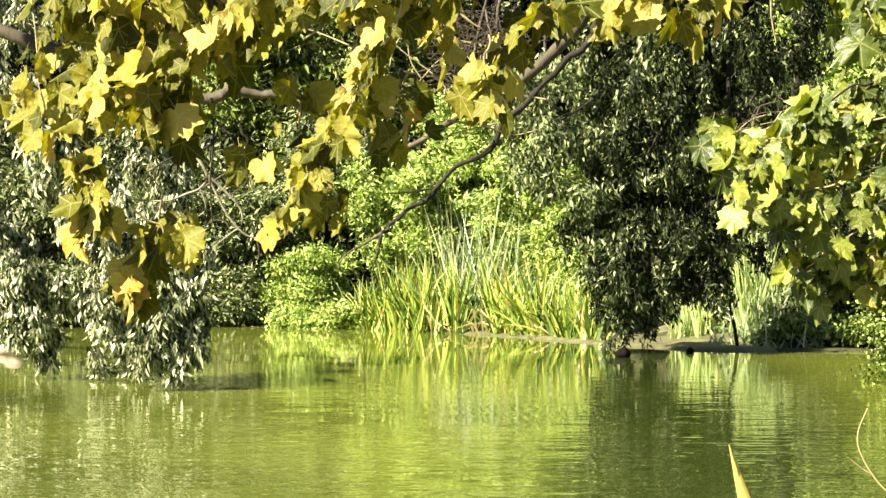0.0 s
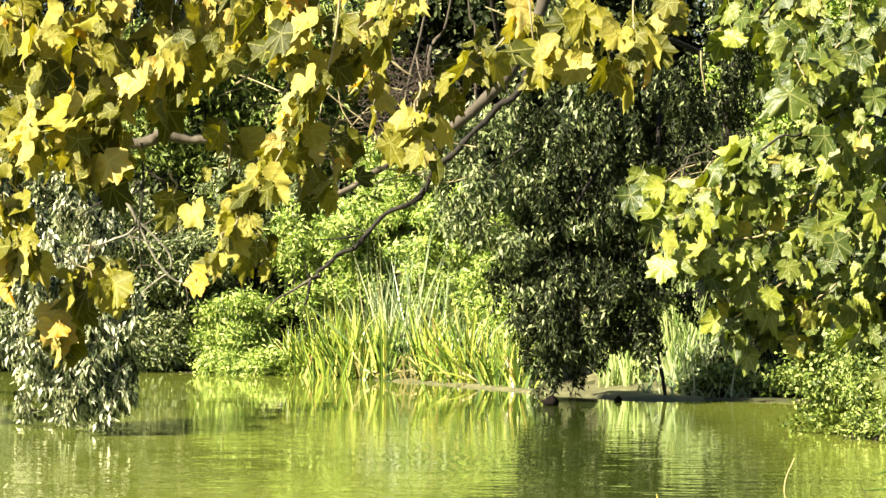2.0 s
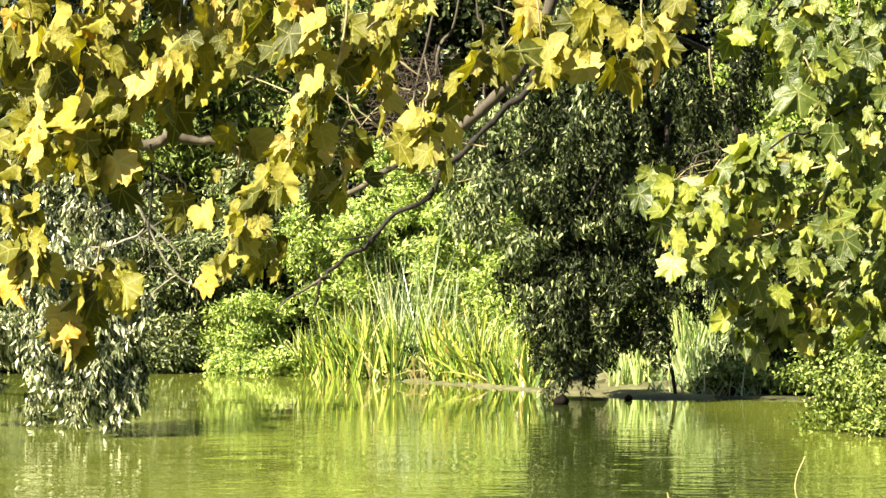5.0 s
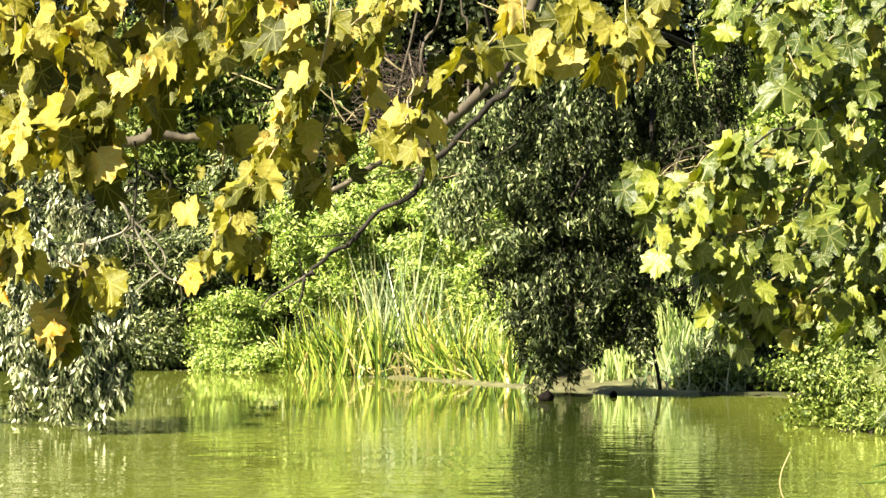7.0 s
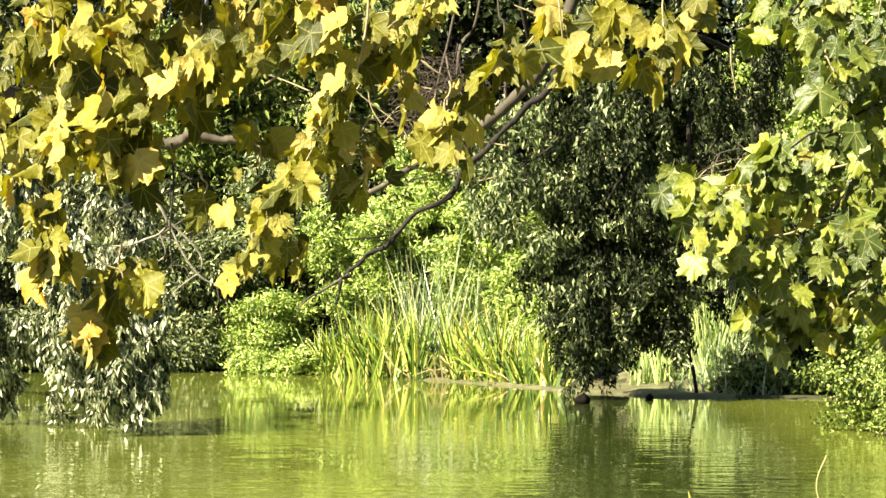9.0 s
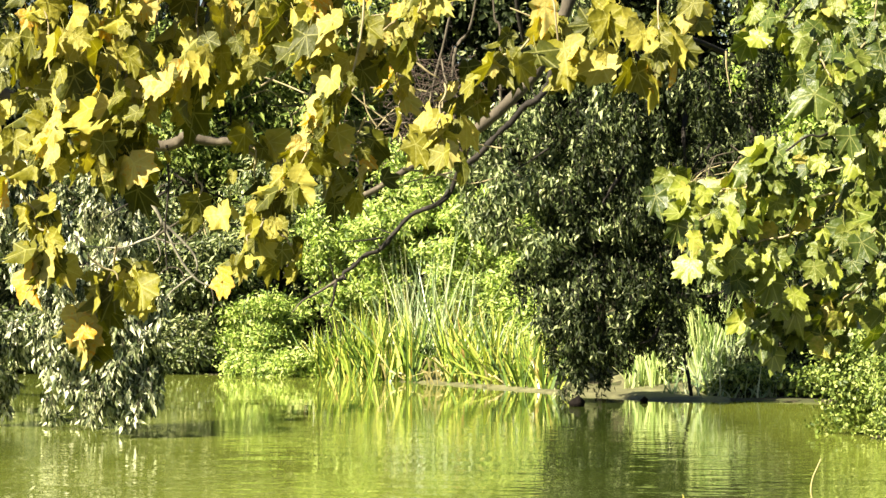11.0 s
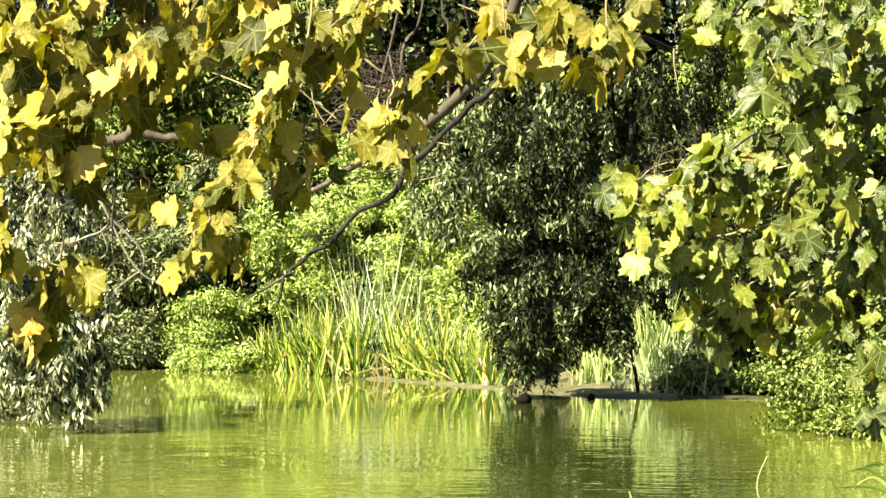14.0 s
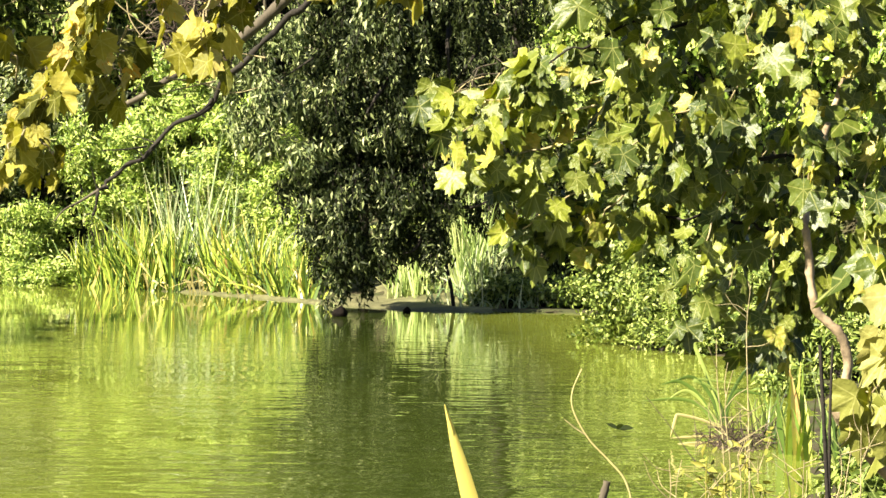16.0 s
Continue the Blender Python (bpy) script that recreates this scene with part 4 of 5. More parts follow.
# ---- plane trees near the camera ----
def plane_leaf_mesh(name, mat, curl, fold, seed):
    """A broad, shallow-lobed, toothed plane leaf with its stalk; 1 unit from the stalk's foot to the tip of the blade."""
    r = np.random.default_rng(seed)
    half = [(0, 0.70), (7, 0.57), (12, 0.59), (21, 0.47), (28, 0.44), (36, 0.50), (46, 0.63), (53, 0.54), (60, 0.55), (69, 0.46), (78, 0.43), (89, 0.46), (101, 0.53), (110, 0.45), (122, 0.44), (142, 0.37), (163, 0.31)]
    ang = [a for a, _ in half] + [180] + [360 - a for a, _ in half[:0:-1]]
    rad = [q for _, q in half] + [0.17] + [q for _, q in half[:0:-1]]
    twist, wave = r.uniform(-0.35, 0.35), r.uniform(0, 6.28)
    pts = [(0.0, 0.0, 0.0)]
    for a, q in zip(ang, rad):
        q *= r.uniform(0.92, 1.08)
        x, y = q * math.sin(radians(a)), q * math.cos(radians(a))
        pleat = 0.02 * math.cos(radians(min(a, 360 - a)) * 360 / 51.5) * r.uniform(0.4, 1.5)
        pts.append((x, y, -curl * (q / 0.6) ** 2 * 0.16 + fold * abs(x) + twist * x * y - pleat + 0.05 * math.sin(5 * y + 7 * x + wave)))
    v = [(x, y + 0.42, z) for x, y, z in pts]
    k = len(pts) - 1
    f = [(0, 1 + i, 1 + (i + 1) % k) for i in range(k)]
    s = len(v)
    v += [(-0.012, 0.42, -0.004), (0.012, 0.42, -0.004), (0.009, 0.14, 0.05), (-0.009, 0.14, 0.05), (-0.013, -0.1, 0.0), (0.013, -0.1, 0.0)]
    f += [(s, s + 1, s + 2), (s, s + 2, s + 3), (s + 3, s + 2, s + 5), (s + 3, s + 5, s + 4)]
    v = np.array(v)
    v[:, 2] *= -1
    return mesh_of(name, v, f, mat, True)


def hang_leaves(ob, root, twigs, d, meshes, size, rand, bark, crowd):
    """Twigs, each with its leaves hanging from it in a loose chain: (line, leaves, spread, depth, where the leaves begin)."""
    for q, n, spread, deep, begin in twigs:
        off = rand.uniform(-deep, deep)
        line = smooth_line([at(u, v, d + off + 0.1 * rand.normal()) for u, v in q], 40)
        kinks = line[::4] - root
        kinks[1:-1] += rand.normal(0, 0.008, kinks[1:-1].shape)
        tv, tf = tube(kinks, 0.0052, 0.0025, 5, 30, 0.08)
        twig = part("twig", mesh_of("twig", tv, tf, bark, True), ob)
        for i in range(int(crowd * n)):
            t = min(1.0, rand.uniform(begin, 1.04))
            p = line[min(39, int(t * 39))] + rand.normal(0, 1, 3) * np.array((spread, spread * 2.0, spread * 0.8)) + np.array((0, 0, 0.35 * size))
            tip = unit(np.array((rand.normal(0, 0.42), rand.normal(-0.1, 0.45), -1.0)))
            face = unit(np.array((rand.normal(-0.45, 0.65), rand.normal(-0.65, 0.55), rand.normal(0.4, 0.45))))
            z = unit(face - tip * float(face @ tip))
            x = np.cross(tip, z)
            m = Matrix(((x[0], tip[0], z[0]), (x[1], tip[1], z[1]), (x[2], tip[2], z[2]))).to_4x4()
            leaf = part("leaf", meshes[int(rand.integers(len(meshes)))], twig)
            leaf.matrix_local = Matrix.Translation(p - root) @ m @ Matrix.Diagonal((rand.uniform(0.62, 1.0), 1, 1, 1)) @ Matrix.Scale(size * rand.choice((0.62, 0.8, 0.95, 1.1, 1.35)) * rand.uniform(0.9, 1.1), 4)


LEAF_FORMS = ((0.5, 0.15), (0.9, 0.4), (0.4, -0.2), (1.3, 0.5), (0.8, 0.1), (1.1, -0.25), (1.5, 0.3), (1.0, 0.7), (0.3, 0.05), (0.7, -0.1))


def plane_tree_left():
    d = 13.0
    root = np.array((-5.4, 8.0, float(ground_z(-5.4, 8.0)) if shore_distance(-5.4, 8.0) > 0 else -0.4))
    ob = thing("plane_tree", root, "plane tree with yellowing autumn leaves hanging over the water", "tree", "plane trees")
    v, f = tube([(0, 0, -0.1), (0.1, 0.5, 1.6), (0.3, 1.4, 3.0), (1.0, 3.0, 4.2)], 0.2, 0.11, 10, 24, 0.04)
    part("trunk", mesh_of("trunk", v, f, BARK_PALE, True), ob)
    fork = root + np.array((1.0, 3.0, 4.2))
    for q, r in (([fork, at(-600, -420, d), at(-100, -250, d), at(400, -190, d), at(850, -170, d), at(1150, -130, d)], 0.07),
                 ([fork, at(-500, -60, d + 0.6), at(-150, 120, d + 0.7), at(120, 215, d + 0.7), at(245, 246, d + 0.7), at(300, 232, d + 0.7), at(345, 244, d + 0.7), at(440, 276, d + 0.7), at(500, 290, d + 0.7)], 0.034)):
        line = smooth_line(q, 18) - root
        line[1:-1] += rng.normal(0, 0.018, (16, 3))
        v, f = tube(line, r, 0.014, 8, 60, 0.09)
        part("limb", mesh_of("limb", v, f, BARK_GREY, True), ob)
    meshes = [plane_leaf_mesh("plane_leaf", YELLOW_PLANE, c, fo, i) for i, (c, fo) in enumerate(LEAF_FORMS)]
    outer_twigs = [([(-150, -190), (-90, 0), (-70, 200), (-60, 330)], 20, 0.09, 0.5, 0.3), ([(10, -190), (20, 0), (30, 120), (20, 230)], 24, 0.09, 0.4, 0.28),
        ([(70, -190), (80, 0), (85, 120), (70, 220)], 24, 0.085, 0.4, 0.28), ([(150, -190), (150, 0), (150, 120), (150, 200)], 26, 0.09, 0.4, 0.28),
        ([(230, -190), (220, 0), (225, 110), (215, 190)], 22, 0.085, 0.4, 0.28), ([(300, -190), (290, 0), (285, 80), (270, 160)], 20, 0.08, 0.4, 0.28),
        ([(370, -190), (365, -20), (365, 50), (345, 110)], 15, 0.075, 0.4, 0.3)]
    upper_twigs = [([(450, -180), (440, -20), (445, 40), (430, 85)], 15, 0.065, 0.3, 0.3), ([(540, -180), (520, -20), (510, 60), (490, 115)], 20, 0.06, 0.2, 0.3),
        ([(575, -180), (575, 90), (545, 165), (490, 235), (465, 300), (430, 350), (408, 385)], 28, 0.038, 0.1, 0.3), ([(410, 385), (375, 430), (362, 480)], 6, 0.035, 0.1, 0.1),
        ([(410, 380), (450, 410), (468, 450)], 6, 0.04, 0.1, 0.2), ([(600, -180), (640, 0), (615, 65), (608, 100)], 8, 0.035, 0.1, 0.45),
        ([(700, -180), (690, -20), (665, 50), (652, 85)], 12, 0.04, 0.2, 0.3),
        ([(730, 140), (722, 210), (735, 280)], 7, 0.04, 0.1, 0.2), ([(880, 60), (825, 100), (785, 150), (755, 205)], 13, 0.04, 0.1, 0.1)]
    shaded_twigs = [([(255, 60), (245, 120), (250, 175)], 8, 0.05, 0.1, 0.1), ([(165, 120), (170, 170), (175, 215)], 6, 0.045, 0.1, 0.0), ([(390, 210), (395, 270), (392, 330), (378, 390)], 6, 0.045, 0.1, 0.1), ([(590, 200), (570, 245), (580, 290), (560, 325)], 7, 0.05, 0.1, 0.1),
        ([(650, 110), (650, 160), (655, 200)], 3, 0.025, 0.1, 0.3), 
        ([(900, -170), (915, 0), (920, 60)], 8, 0.035, 0.2, 0.5),
        ([(900, -100), (930, 50), (950, 110)], 7, 0.04, 0.2, 0.6), ([(1000, -150), (1010, -20), (1015, 40), (1010, 95)], 11, 0.045, 0.2, 0.35)]
    drooping_twigs = [([(1110, -140), (1110, 20), (1105, 80), (1100, 130)], 10, 0.045, 0.2, 0.35), ([(1120, -120), (1165, -10), (1180, 35)], 5, 0.035, 0.2, 0.5),
        ([(20, 200), (40, 240), (28, 295)], 8, 0.045, 0.1, 0.1), ([(110, 220), (140, 265), (140, 335)], 10, 0.04, 0.1, 0.1), ([(190, 180), (190, 235), (195, 285)], 9, 0.045, 0.2, 0.0),
        ([(-20, 330), (10, 390), (30, 430), (40, 490)], 15, 0.04, 0.1, 0.1), ([(290, 300), (300, 350), (310, 420)], 4, 0.04, 0.1, 0.2),
        ([(150, 430), (140, 500), (110, 550), (80, 610)], 20, 0.04, 0.1, 0.2), ([(100, 450), (165, 490), (182, 510)], 4, 0.03, 0.1, 0.4),
        ([(-40, -200), (160, -60), (400, -30), (620, -40)], 22, 0.08, 0.4, 0.0)]
    # the crown goes on above, unseen: leaves added to shade the twigs below
    shading_twigs = [([(-230, -260), (-100, -205), (40, -190), (170, -210)], 46, 0.09, 0.2, 0.0), ([(-180, -150), (-90, -120), (-30, -130)], 14, 0.07, 0.2, 0.0)]
    for q in (((238, 250), (242, 320), (236, 400), (240, 472)), ((250, 300), (290, 325), (345, 345), (372, 352)), ((405, 145), (445, 118), (470, 100), (500, 80)), ((240, 330), (215, 345), (170, 355), (120, 385)),
              ((550, 0), (560, 60), (585, 110), (590, 180), (620, 230)), ((690, -40), (640, 10), (600, 20)), ((905, 30), (870, 15), (845, 5)), ((1228, 80), (1229, 112), (1237, 155)), ((665, 90), (700, 118), (720, 130)), ((905, 90), (855, 110), (860, 140))):
        part("twig", mesh_of("twig", *tube([at(u, v, d + 0.5) - root for u, v in q], 0.0055, 0.003, 5, 20, 0.1), TWIG if q[0][0] > 300 else BARK_DARK, True), ob)
    # bare twigs between the leaves
    for k in range(30):
        p = at(rng.uniform(400, 760), rng.uniform(90, 340), d + rng.uniform(0.3, 0.9)) - root
        w = np.array((rng.normal(0, 0.12), rng.normal(0, 0.08), rng.normal(0.03, 0.09)))
        q = [p - w, p - 0.3 * w + rng.normal(0, 0.03, 3), p + 0.4 * w + rng.normal(0, 0.03, 3), p + w]
        part("twig", mesh_of("twig", *tube(q, 0.0042, 0.0018, 5, 16, 0.12), TWIG if k % 3 else BARK_GREY, True), ob)
    hang_leaves(ob, root, outer_twigs + shaded_twigs, d, meshes, 0.132, np.random.default_rng(3), TWIG, 2.1)
    hang_leaves(ob, root, upper_twigs, d - 1.0, meshes, 0.124, np.random.default_rng(13), TWIG, 2.1)
    hang_leaves(ob, root, drooping_twigs, d - 0.6, meshes, 0.128, np.random.default_rng(14), TWIG, 2.0)
    hang_leaves(ob, root, shading_twigs, d - 0.5, meshes, 0.14, np.random.default_rng(4), TWIG, 1.5)


def plane_tree_right():
    d = 15.0
    root = np.array((3.6, 14.6, float(ground_z(3.6, 14.6))))
    ob = thing("plane_tree", root, "plane tree with green and yellowing leaves on the near bank", "tree", "plane trees")
    stem = [at(1872, 900, d - 1.1), at(1866, 850, d - 1.1), at(1877, 790, d - 1.1), at(1866, 742, d - 1.1), at(1842, 716, d - 1.1), at(1819, 692, d - 1.1), at(1808, 640, d - 1.1),
            at(1804, 590, d - 1.1), at(1798, 530, d - 1.1), at(1815, 420, d - 0.6), at(1870, 250, d), at(1900, 50, d), at(1910, -150, d)]
    low = [root + np.array((-0.1, 0, 0)), root + np.array((-0.25, 0.1, 0.5))]
    v, f = tube([p - root for p in low + stem], 0.026, 0.014, 8, 60, 0.09)
    part("trunk", mesh_of("trunk", v, f, BARK_PALE, True), ob)
    for q, r in (([at(1870, 250, d), at(1700, 180, d), at(1500, 190, d), at(1330, 260, d)], 0.02), ([at(1830, 420, d), at(1650, 420, d), at(1540, 400, d), at(1380, 390, d)], 0.018),
                 ([at(1900, 50, d), at(1700, -30, d), at(1450, -40, d), at(1330, 20, d)], 0.02), ([at(1800, 560, d), at(1700, 540, d), at(1560, 520, d), at(1420, 560, d)], 0.014),
                 ([at(1830, 400, d), at(1880, 300, d), at(1935, 230, d)], 0.022), ([at(1815, 425, d), at(1900, 430, d), at(1990, 415, d)], 0.02)):
        line = smooth_line(q, 14) - root
        line[1:-1] += rng.normal(0, 0.03, (12, 3))
        v, f = tube(line, 0.7 * r, 0.005, 6, 48, 0.1)
        part("branch", mesh_of("branch", v, f, BARK_DARK, True), ob)
    meshes = [plane_leaf_mesh("plane_leaf", GREEN_PLANE, c, fo, i + 19) for i, (c, fo) in enumerate(LEAF_FORMS)]
    tip_twigs = [([(1480, 270), (1330, 310), (1210, 325), (1140, 322)], 22, 0.05, 0.2, 0.15), ([(1420, 330), (1300, 355), (1210, 370), (1150, 395)], 22, 0.05, 0.2, 0.15),
        ([(1400, 390), (1290, 415), (1215, 450), (1170, 425)], 15, 0.05, 0.2, 0.2), ([(1350, 430), (1280, 465), (1235, 485)], 12, 0.05, 0.2, 0.1), ([(1440, 460), (1340, 510), (1290, 560), (1300, 590)], 12, 0.04, 0.2, 0.3),
        ([(1420, 470), (1360, 530), (1345, 600)], 12, 0.04, 0.2, 0.2), ([(1470, 490), (1410, 550), (1400, 595)], 12, 0.045, 0.2, 0.2), ([(1600, 460), (1520, 520), (1490, 555)], 14, 0.06, 0.3, 0.2)]
    upper_twigs = [([(1300, -190), (1290, -10), (1278, 60)], 8, 0.04, 0.2, 0.45), ([(1370, -190), (1350, -10), (1350, 80)], 16, 0.055, 0.3, 0.4), ([(1440, -190), (1420, 0), (1390, 100), (1370, 160)], 22, 0.065, 0.4, 0.3),
        ([(1520, -190), (1490, 10), (1470, 100), (1440, 170)], 22, 0.075, 0.4, 0.3), ([(1590, -190), (1560, 10), (1540, 100), (1520, 190)], 22, 0.08, 0.4, 0.3), ([(1600, 90), (1550, 170), (1500, 230), (1460, 265)], 15, 0.06, 0.3, 0.1),
        ([(1420, 225), (1370, 250), (1320, 262), (1285, 272)], 11, 0.045, 0.2, 0.2)]
    middle_twigs = [([(1560, 245), (1510, 290), (1440, 325), (1400, 375)], 20, 0.07, 0.4, 0.0), ([(1600, 330), (1530, 370), (1470, 410), (1400, 445)], 20, 0.075, 0.4, 0.0), ([(1620, 420), (1550, 450), (1490, 485)], 14, 0.07, 0.4, 0.1),
        ([(1660, -150), (1620, 20), (1600, 110), (1590, 190)], 22, 0.09, 0.5, 0.3), ([(1740, -150), (1700, 20), (1680, 120), (1660, 220)], 24, 0.09, 0.5, 0.3), ([(1810, -150), (1780, 20), (1760, 130), (1740, 230)], 24, 0.09, 0.5, 0.3),
        ([(1900, -120), (1850, 60), (1820, 180), (1800, 280)], 22, 0.09, 0.5, 0.3), ([(1960, -100), (1930, 60), (1900, 170), (1880, 260)], 20, 0.09, 0.5, 0.3)]
    low_twigs = [([(1740, 200), (1680, 280), (1640, 350), (1610, 420)], 18, 0.09, 0.5, 0.1), ([(1800, 290), (1760, 360), (1720, 430), (1690, 490)], 20, 0.085, 0.5, 0.0), ([(1700, 400), (1640, 510), (1600, 610), (1580, 690)], 22, 0.075, 0.4, 0.1),
        ([(1760, 420), (1700, 530), (1670, 630), (1650, 720)], 24, 0.08, 0.4, 0.1), ([(1790, 450), (1750, 570), (1730, 670), (1715, 750)], 24, 0.075, 0.4, 0.1), ([(1800, 550), (1780, 650), (1765, 750)], 14, 0.055, 0.3, 0.1),
        ([(1880, 280), (1850, 360), (1820, 430), (1810, 490)], 18, 0.07, 0.3, 0.0), ([(1950, 250), (1930, 330), (1900, 400)], 14, 0.08, 0.3, 0.0)]
    hem_twigs = [([(1840, 500), (1860, 600), (1850, 690)], 14, 0.06, 0.3, 0.1), ([(1910, 440), (1905, 550), (1895, 660)], 16, 0.07, 0.3, 0.1), ([(1970, 460), (1955, 570), (1945, 680)], 14, 0.07, 0.3, 0.1), ([(1770, 600), (1750, 690), (1740, 770)], 12, 0.05, 0.3, 0.1)]
    hang_leaves(ob, root, tip_twigs + upper_twigs + middle_twigs + low_twigs + hem_twigs, d, meshes, 0.134, np.random.default_rng(5), TWIG, 2.1)
    for k in range(24):
        p = at(rng.uniform(1160, 1330), rng.uniform(270, 340), d + rng.uniform(0.2, 0.6)) - root
        w = np.array((rng.normal(0, 0.10), rng.normal(0, 0.06), rng.normal(0, 0.05)))
        q = [p - w, p - 0.3 * w + rng.normal(0, 0.02, 3), p + 0.4 * w + rng.normal(0, 0.02, 3), p + w]
        part("twig", mesh_of("twig", *tube(q, 0.004, 0.0018, 5, 16, 0.12), BARK_GREY if k % 2 else TWIG, True), ob)
    # lit sprays that stand out in front
    front = [([(1385, 60), (1400, 110), (1430, 150)], 9, 0.045, 0.1, 0.0), ([(1480, 60), (1440, 110), (1430, 170)], 8, 0.04, 0.1, 0.0), ([(1790, 330), (1805, 400), (1800, 470)], 16, 0.04, 0.1, 0.0), ([(1830, 380), (1825, 440), (1815, 500)], 8, 0.04, 0.1, 0.0), ([(1720, 100), (1690, 180), (1690, 250)], 8, 0.05, 0.1, 0.0)]
    hang_leaves(ob, root, front, d - 1.6, meshes, 0.13, np.random.default_rng(6), TWIG, 1.6)
    big = [plane_leaf_mesh("plane_leaf", PALE_PLANE, c, fo, i + 40) for i, (c, fo) in enumerate(((0.7, 0.15), (1.2, 0.2), (0.4, -0.1)))]
    hang_leaves(ob, root, [([(2000, 700), (1950, 790), (1922, 870), (1915, 930)], 12, 0.035, 0.1, 0.25), ([(2000, 640), (1960, 740), (1945, 830), (1930, 960)], 10, 0.05, 0.1, 0.1)], 11.5, big, 0.2, np.random.default_rng(8), TWIG, 1.0)
    hang_leaves(ob, root, [([(1960, 800), (1925, 830), (1905, 845)], 2, 0.008, 0.0, 0.9), ([(1990, 735), (1960, 750), (1945, 758)], 3, 0.02, 0.1, 0.6), ([(1990, 895), (1955, 908), (1935, 918)], 3, 0.02, 0.1, 0.6)], 11.4, big, 0.19, np.random.default_rng(10), TWIG, 1.0)
    hang_leaves(ob, root, [([(2000, 560), (1950, 590), (1915, 620)], 5, 0.04, 0.1, 0.3)], 11.5, meshes, 0.2, np.random.default_rng(9), TWIG, 1.0)


plane_tree_left()
plane_tree_right()

# ---- plants of the right-hand bank ----
for u, d, size, n in ((1570, 40.6, (0.6, 0.4, 0.5), 80), (1680, 39.5, (0.7, 0.6, 0.6), 90), (1780, 36.5, (0.9, 0.8, 0.9), 130), (1880, 34, (0.8, 0.8, 0.9), 130), (1990, 30, (0.7, 0.7, 0.8), 110), (1800, 32, (0.45, 0.5, 0.4), 70), (1545, 40.1, (0.4, 0.3, 0.26), 60), (1605, 39.6, (0.45, 0.3, 0.3), 60), (1965, 20, (0.3, 0.3, 0.22), 40)):
    shrub("bank_bush", spot(u, d), d, size, int(0.6 * n), 130, 0.09, BROAD, BUSH, "leafy green bush crowding the side bank", droop=0.3, group="bushes of the side bank", spread=0.10)


def tuft(name, u, d, n, height, width, mat, label, lean, bend, spread=0.05, tilt=(0, 0)):
    x, y = spot(u, d), d
    z = max(float(ground_z(x, y)), -0.05)
    ob = thing(name, (x, y, z), label, "plant", "plants of the side bank")
    leans = rng.normal(0, lean, (n, 2)) + np.array(tilt)
    hs = height * rng.uniform(0.6, 1.1, n)
    for i in range(n):
        v, f = blades(rng.normal(0, spread, 1), rng.normal(0, spread, 1), np.zeros(1), hs[i:i + 1], np.array([width]) * rng.uniform(0.7, 1.2), leans[i:i + 1], np.abs(rng.normal(0, bend, 1)), 9)
        part("blade", mesh_of("blade", v, f, mat), ob)
    return ob


def arc_tuft(name, arcs, mat, label, d, width):
    """A tuft of long arching leaves, each along its own bearings."""
    root = at(*arcs[0][0], d)
    root[2] = -0.04
    ob = thing(name, root, label, "plant", "plants of the side bank")
    for arc in arcs:
        line = smooth_line([at(u, v, d) for u, v in arc], 16) - root
        t = np.linspace(0, 1, 16)
        w = width * np.minimum(1, 4 * (1 - t) + 0.06) * (0.6 + 0.4 * np.minimum(1, 5 * t))
        side = unit(np.cross(np.gradient(line, axis=0), np.array((0.1, 1.0, 0.25))))
        v = np.stack([line - side * w[:, None], line + np.array((0, -0.006, 0)), line + side * w[:, None]], 1).reshape(-1, 3)
        f = [(i * 3 + j, i * 3 + j + 1, i * 3 + j + 4, i * 3 + j + 3) for i in range(15) for j in range(2)]
        part("blade", mesh_of("blade", v, f, mat, True), ob)


arc_tuft("sedge_tuft", (((1642, 906), (1615, 868), (1575, 853), (1504, 857)), ((1644, 906), (1612, 850), (1575, 822), (1538, 828)), ((1648, 906), (1638, 850), (1612, 785), (1590, 735), (1576, 690)),
                        ((1650, 906), (1632, 850), (1598, 814), (1556, 824)), ((1650, 906), (1640, 840), (1600, 818), (1690, 826)), ((1652, 906), (1668, 850), (1686, 838), (1726, 846)), ((1646, 906), (1618, 860), (1585, 838), (1548, 858)),
                        ((1655, 906), (1650, 870), (1630, 830), (1618, 800)), ((1658, 906), (1662, 860), (1680, 820), (1700, 790))),
         SEDGE, "arching green sedge leaves at the waterline", 28.2, 0.016)
arc_tuft("dry_sedge", (((1650, 905), (1615, 890), (1575, 881), (1568, 885), (1563, 905), (1558, 922)), ((1664, 919), (1612, 920), (1558, 923)), ((1664, 930), (1612, 931), (1566, 934))), DRY, "folded tan dead sedge leaves over the water", 26.0, 0.013)
tuft("iris_tuft", 1782, 25.0, 14, 0.78, 0.045, REED, "upright bright green iris tuft in shallow water", 0.06, 0.06, 0.035)
tuft("iris_tuft", 1795, 24.5, 8, 0.6, 0.04, REED, "upright bright green iris tuft in shallow water", 0.12, 0.2, 0.04)


def stalk(name, pts, r0, r1, mat, label, category="weed", sides=6):
    """A single stem or twig along a line of (bearing across, bearing down, distance)."""
    p = np.array([at(*q) for q in pts])
    ob = thing(name, p[0], label, category, "weeds of the near bank")
    part("stem", mesh_of("stem", *tube(p - p[0], r0, r1, sides, 6 * len(pts), 0.06), mat, True), ob)
    return ob


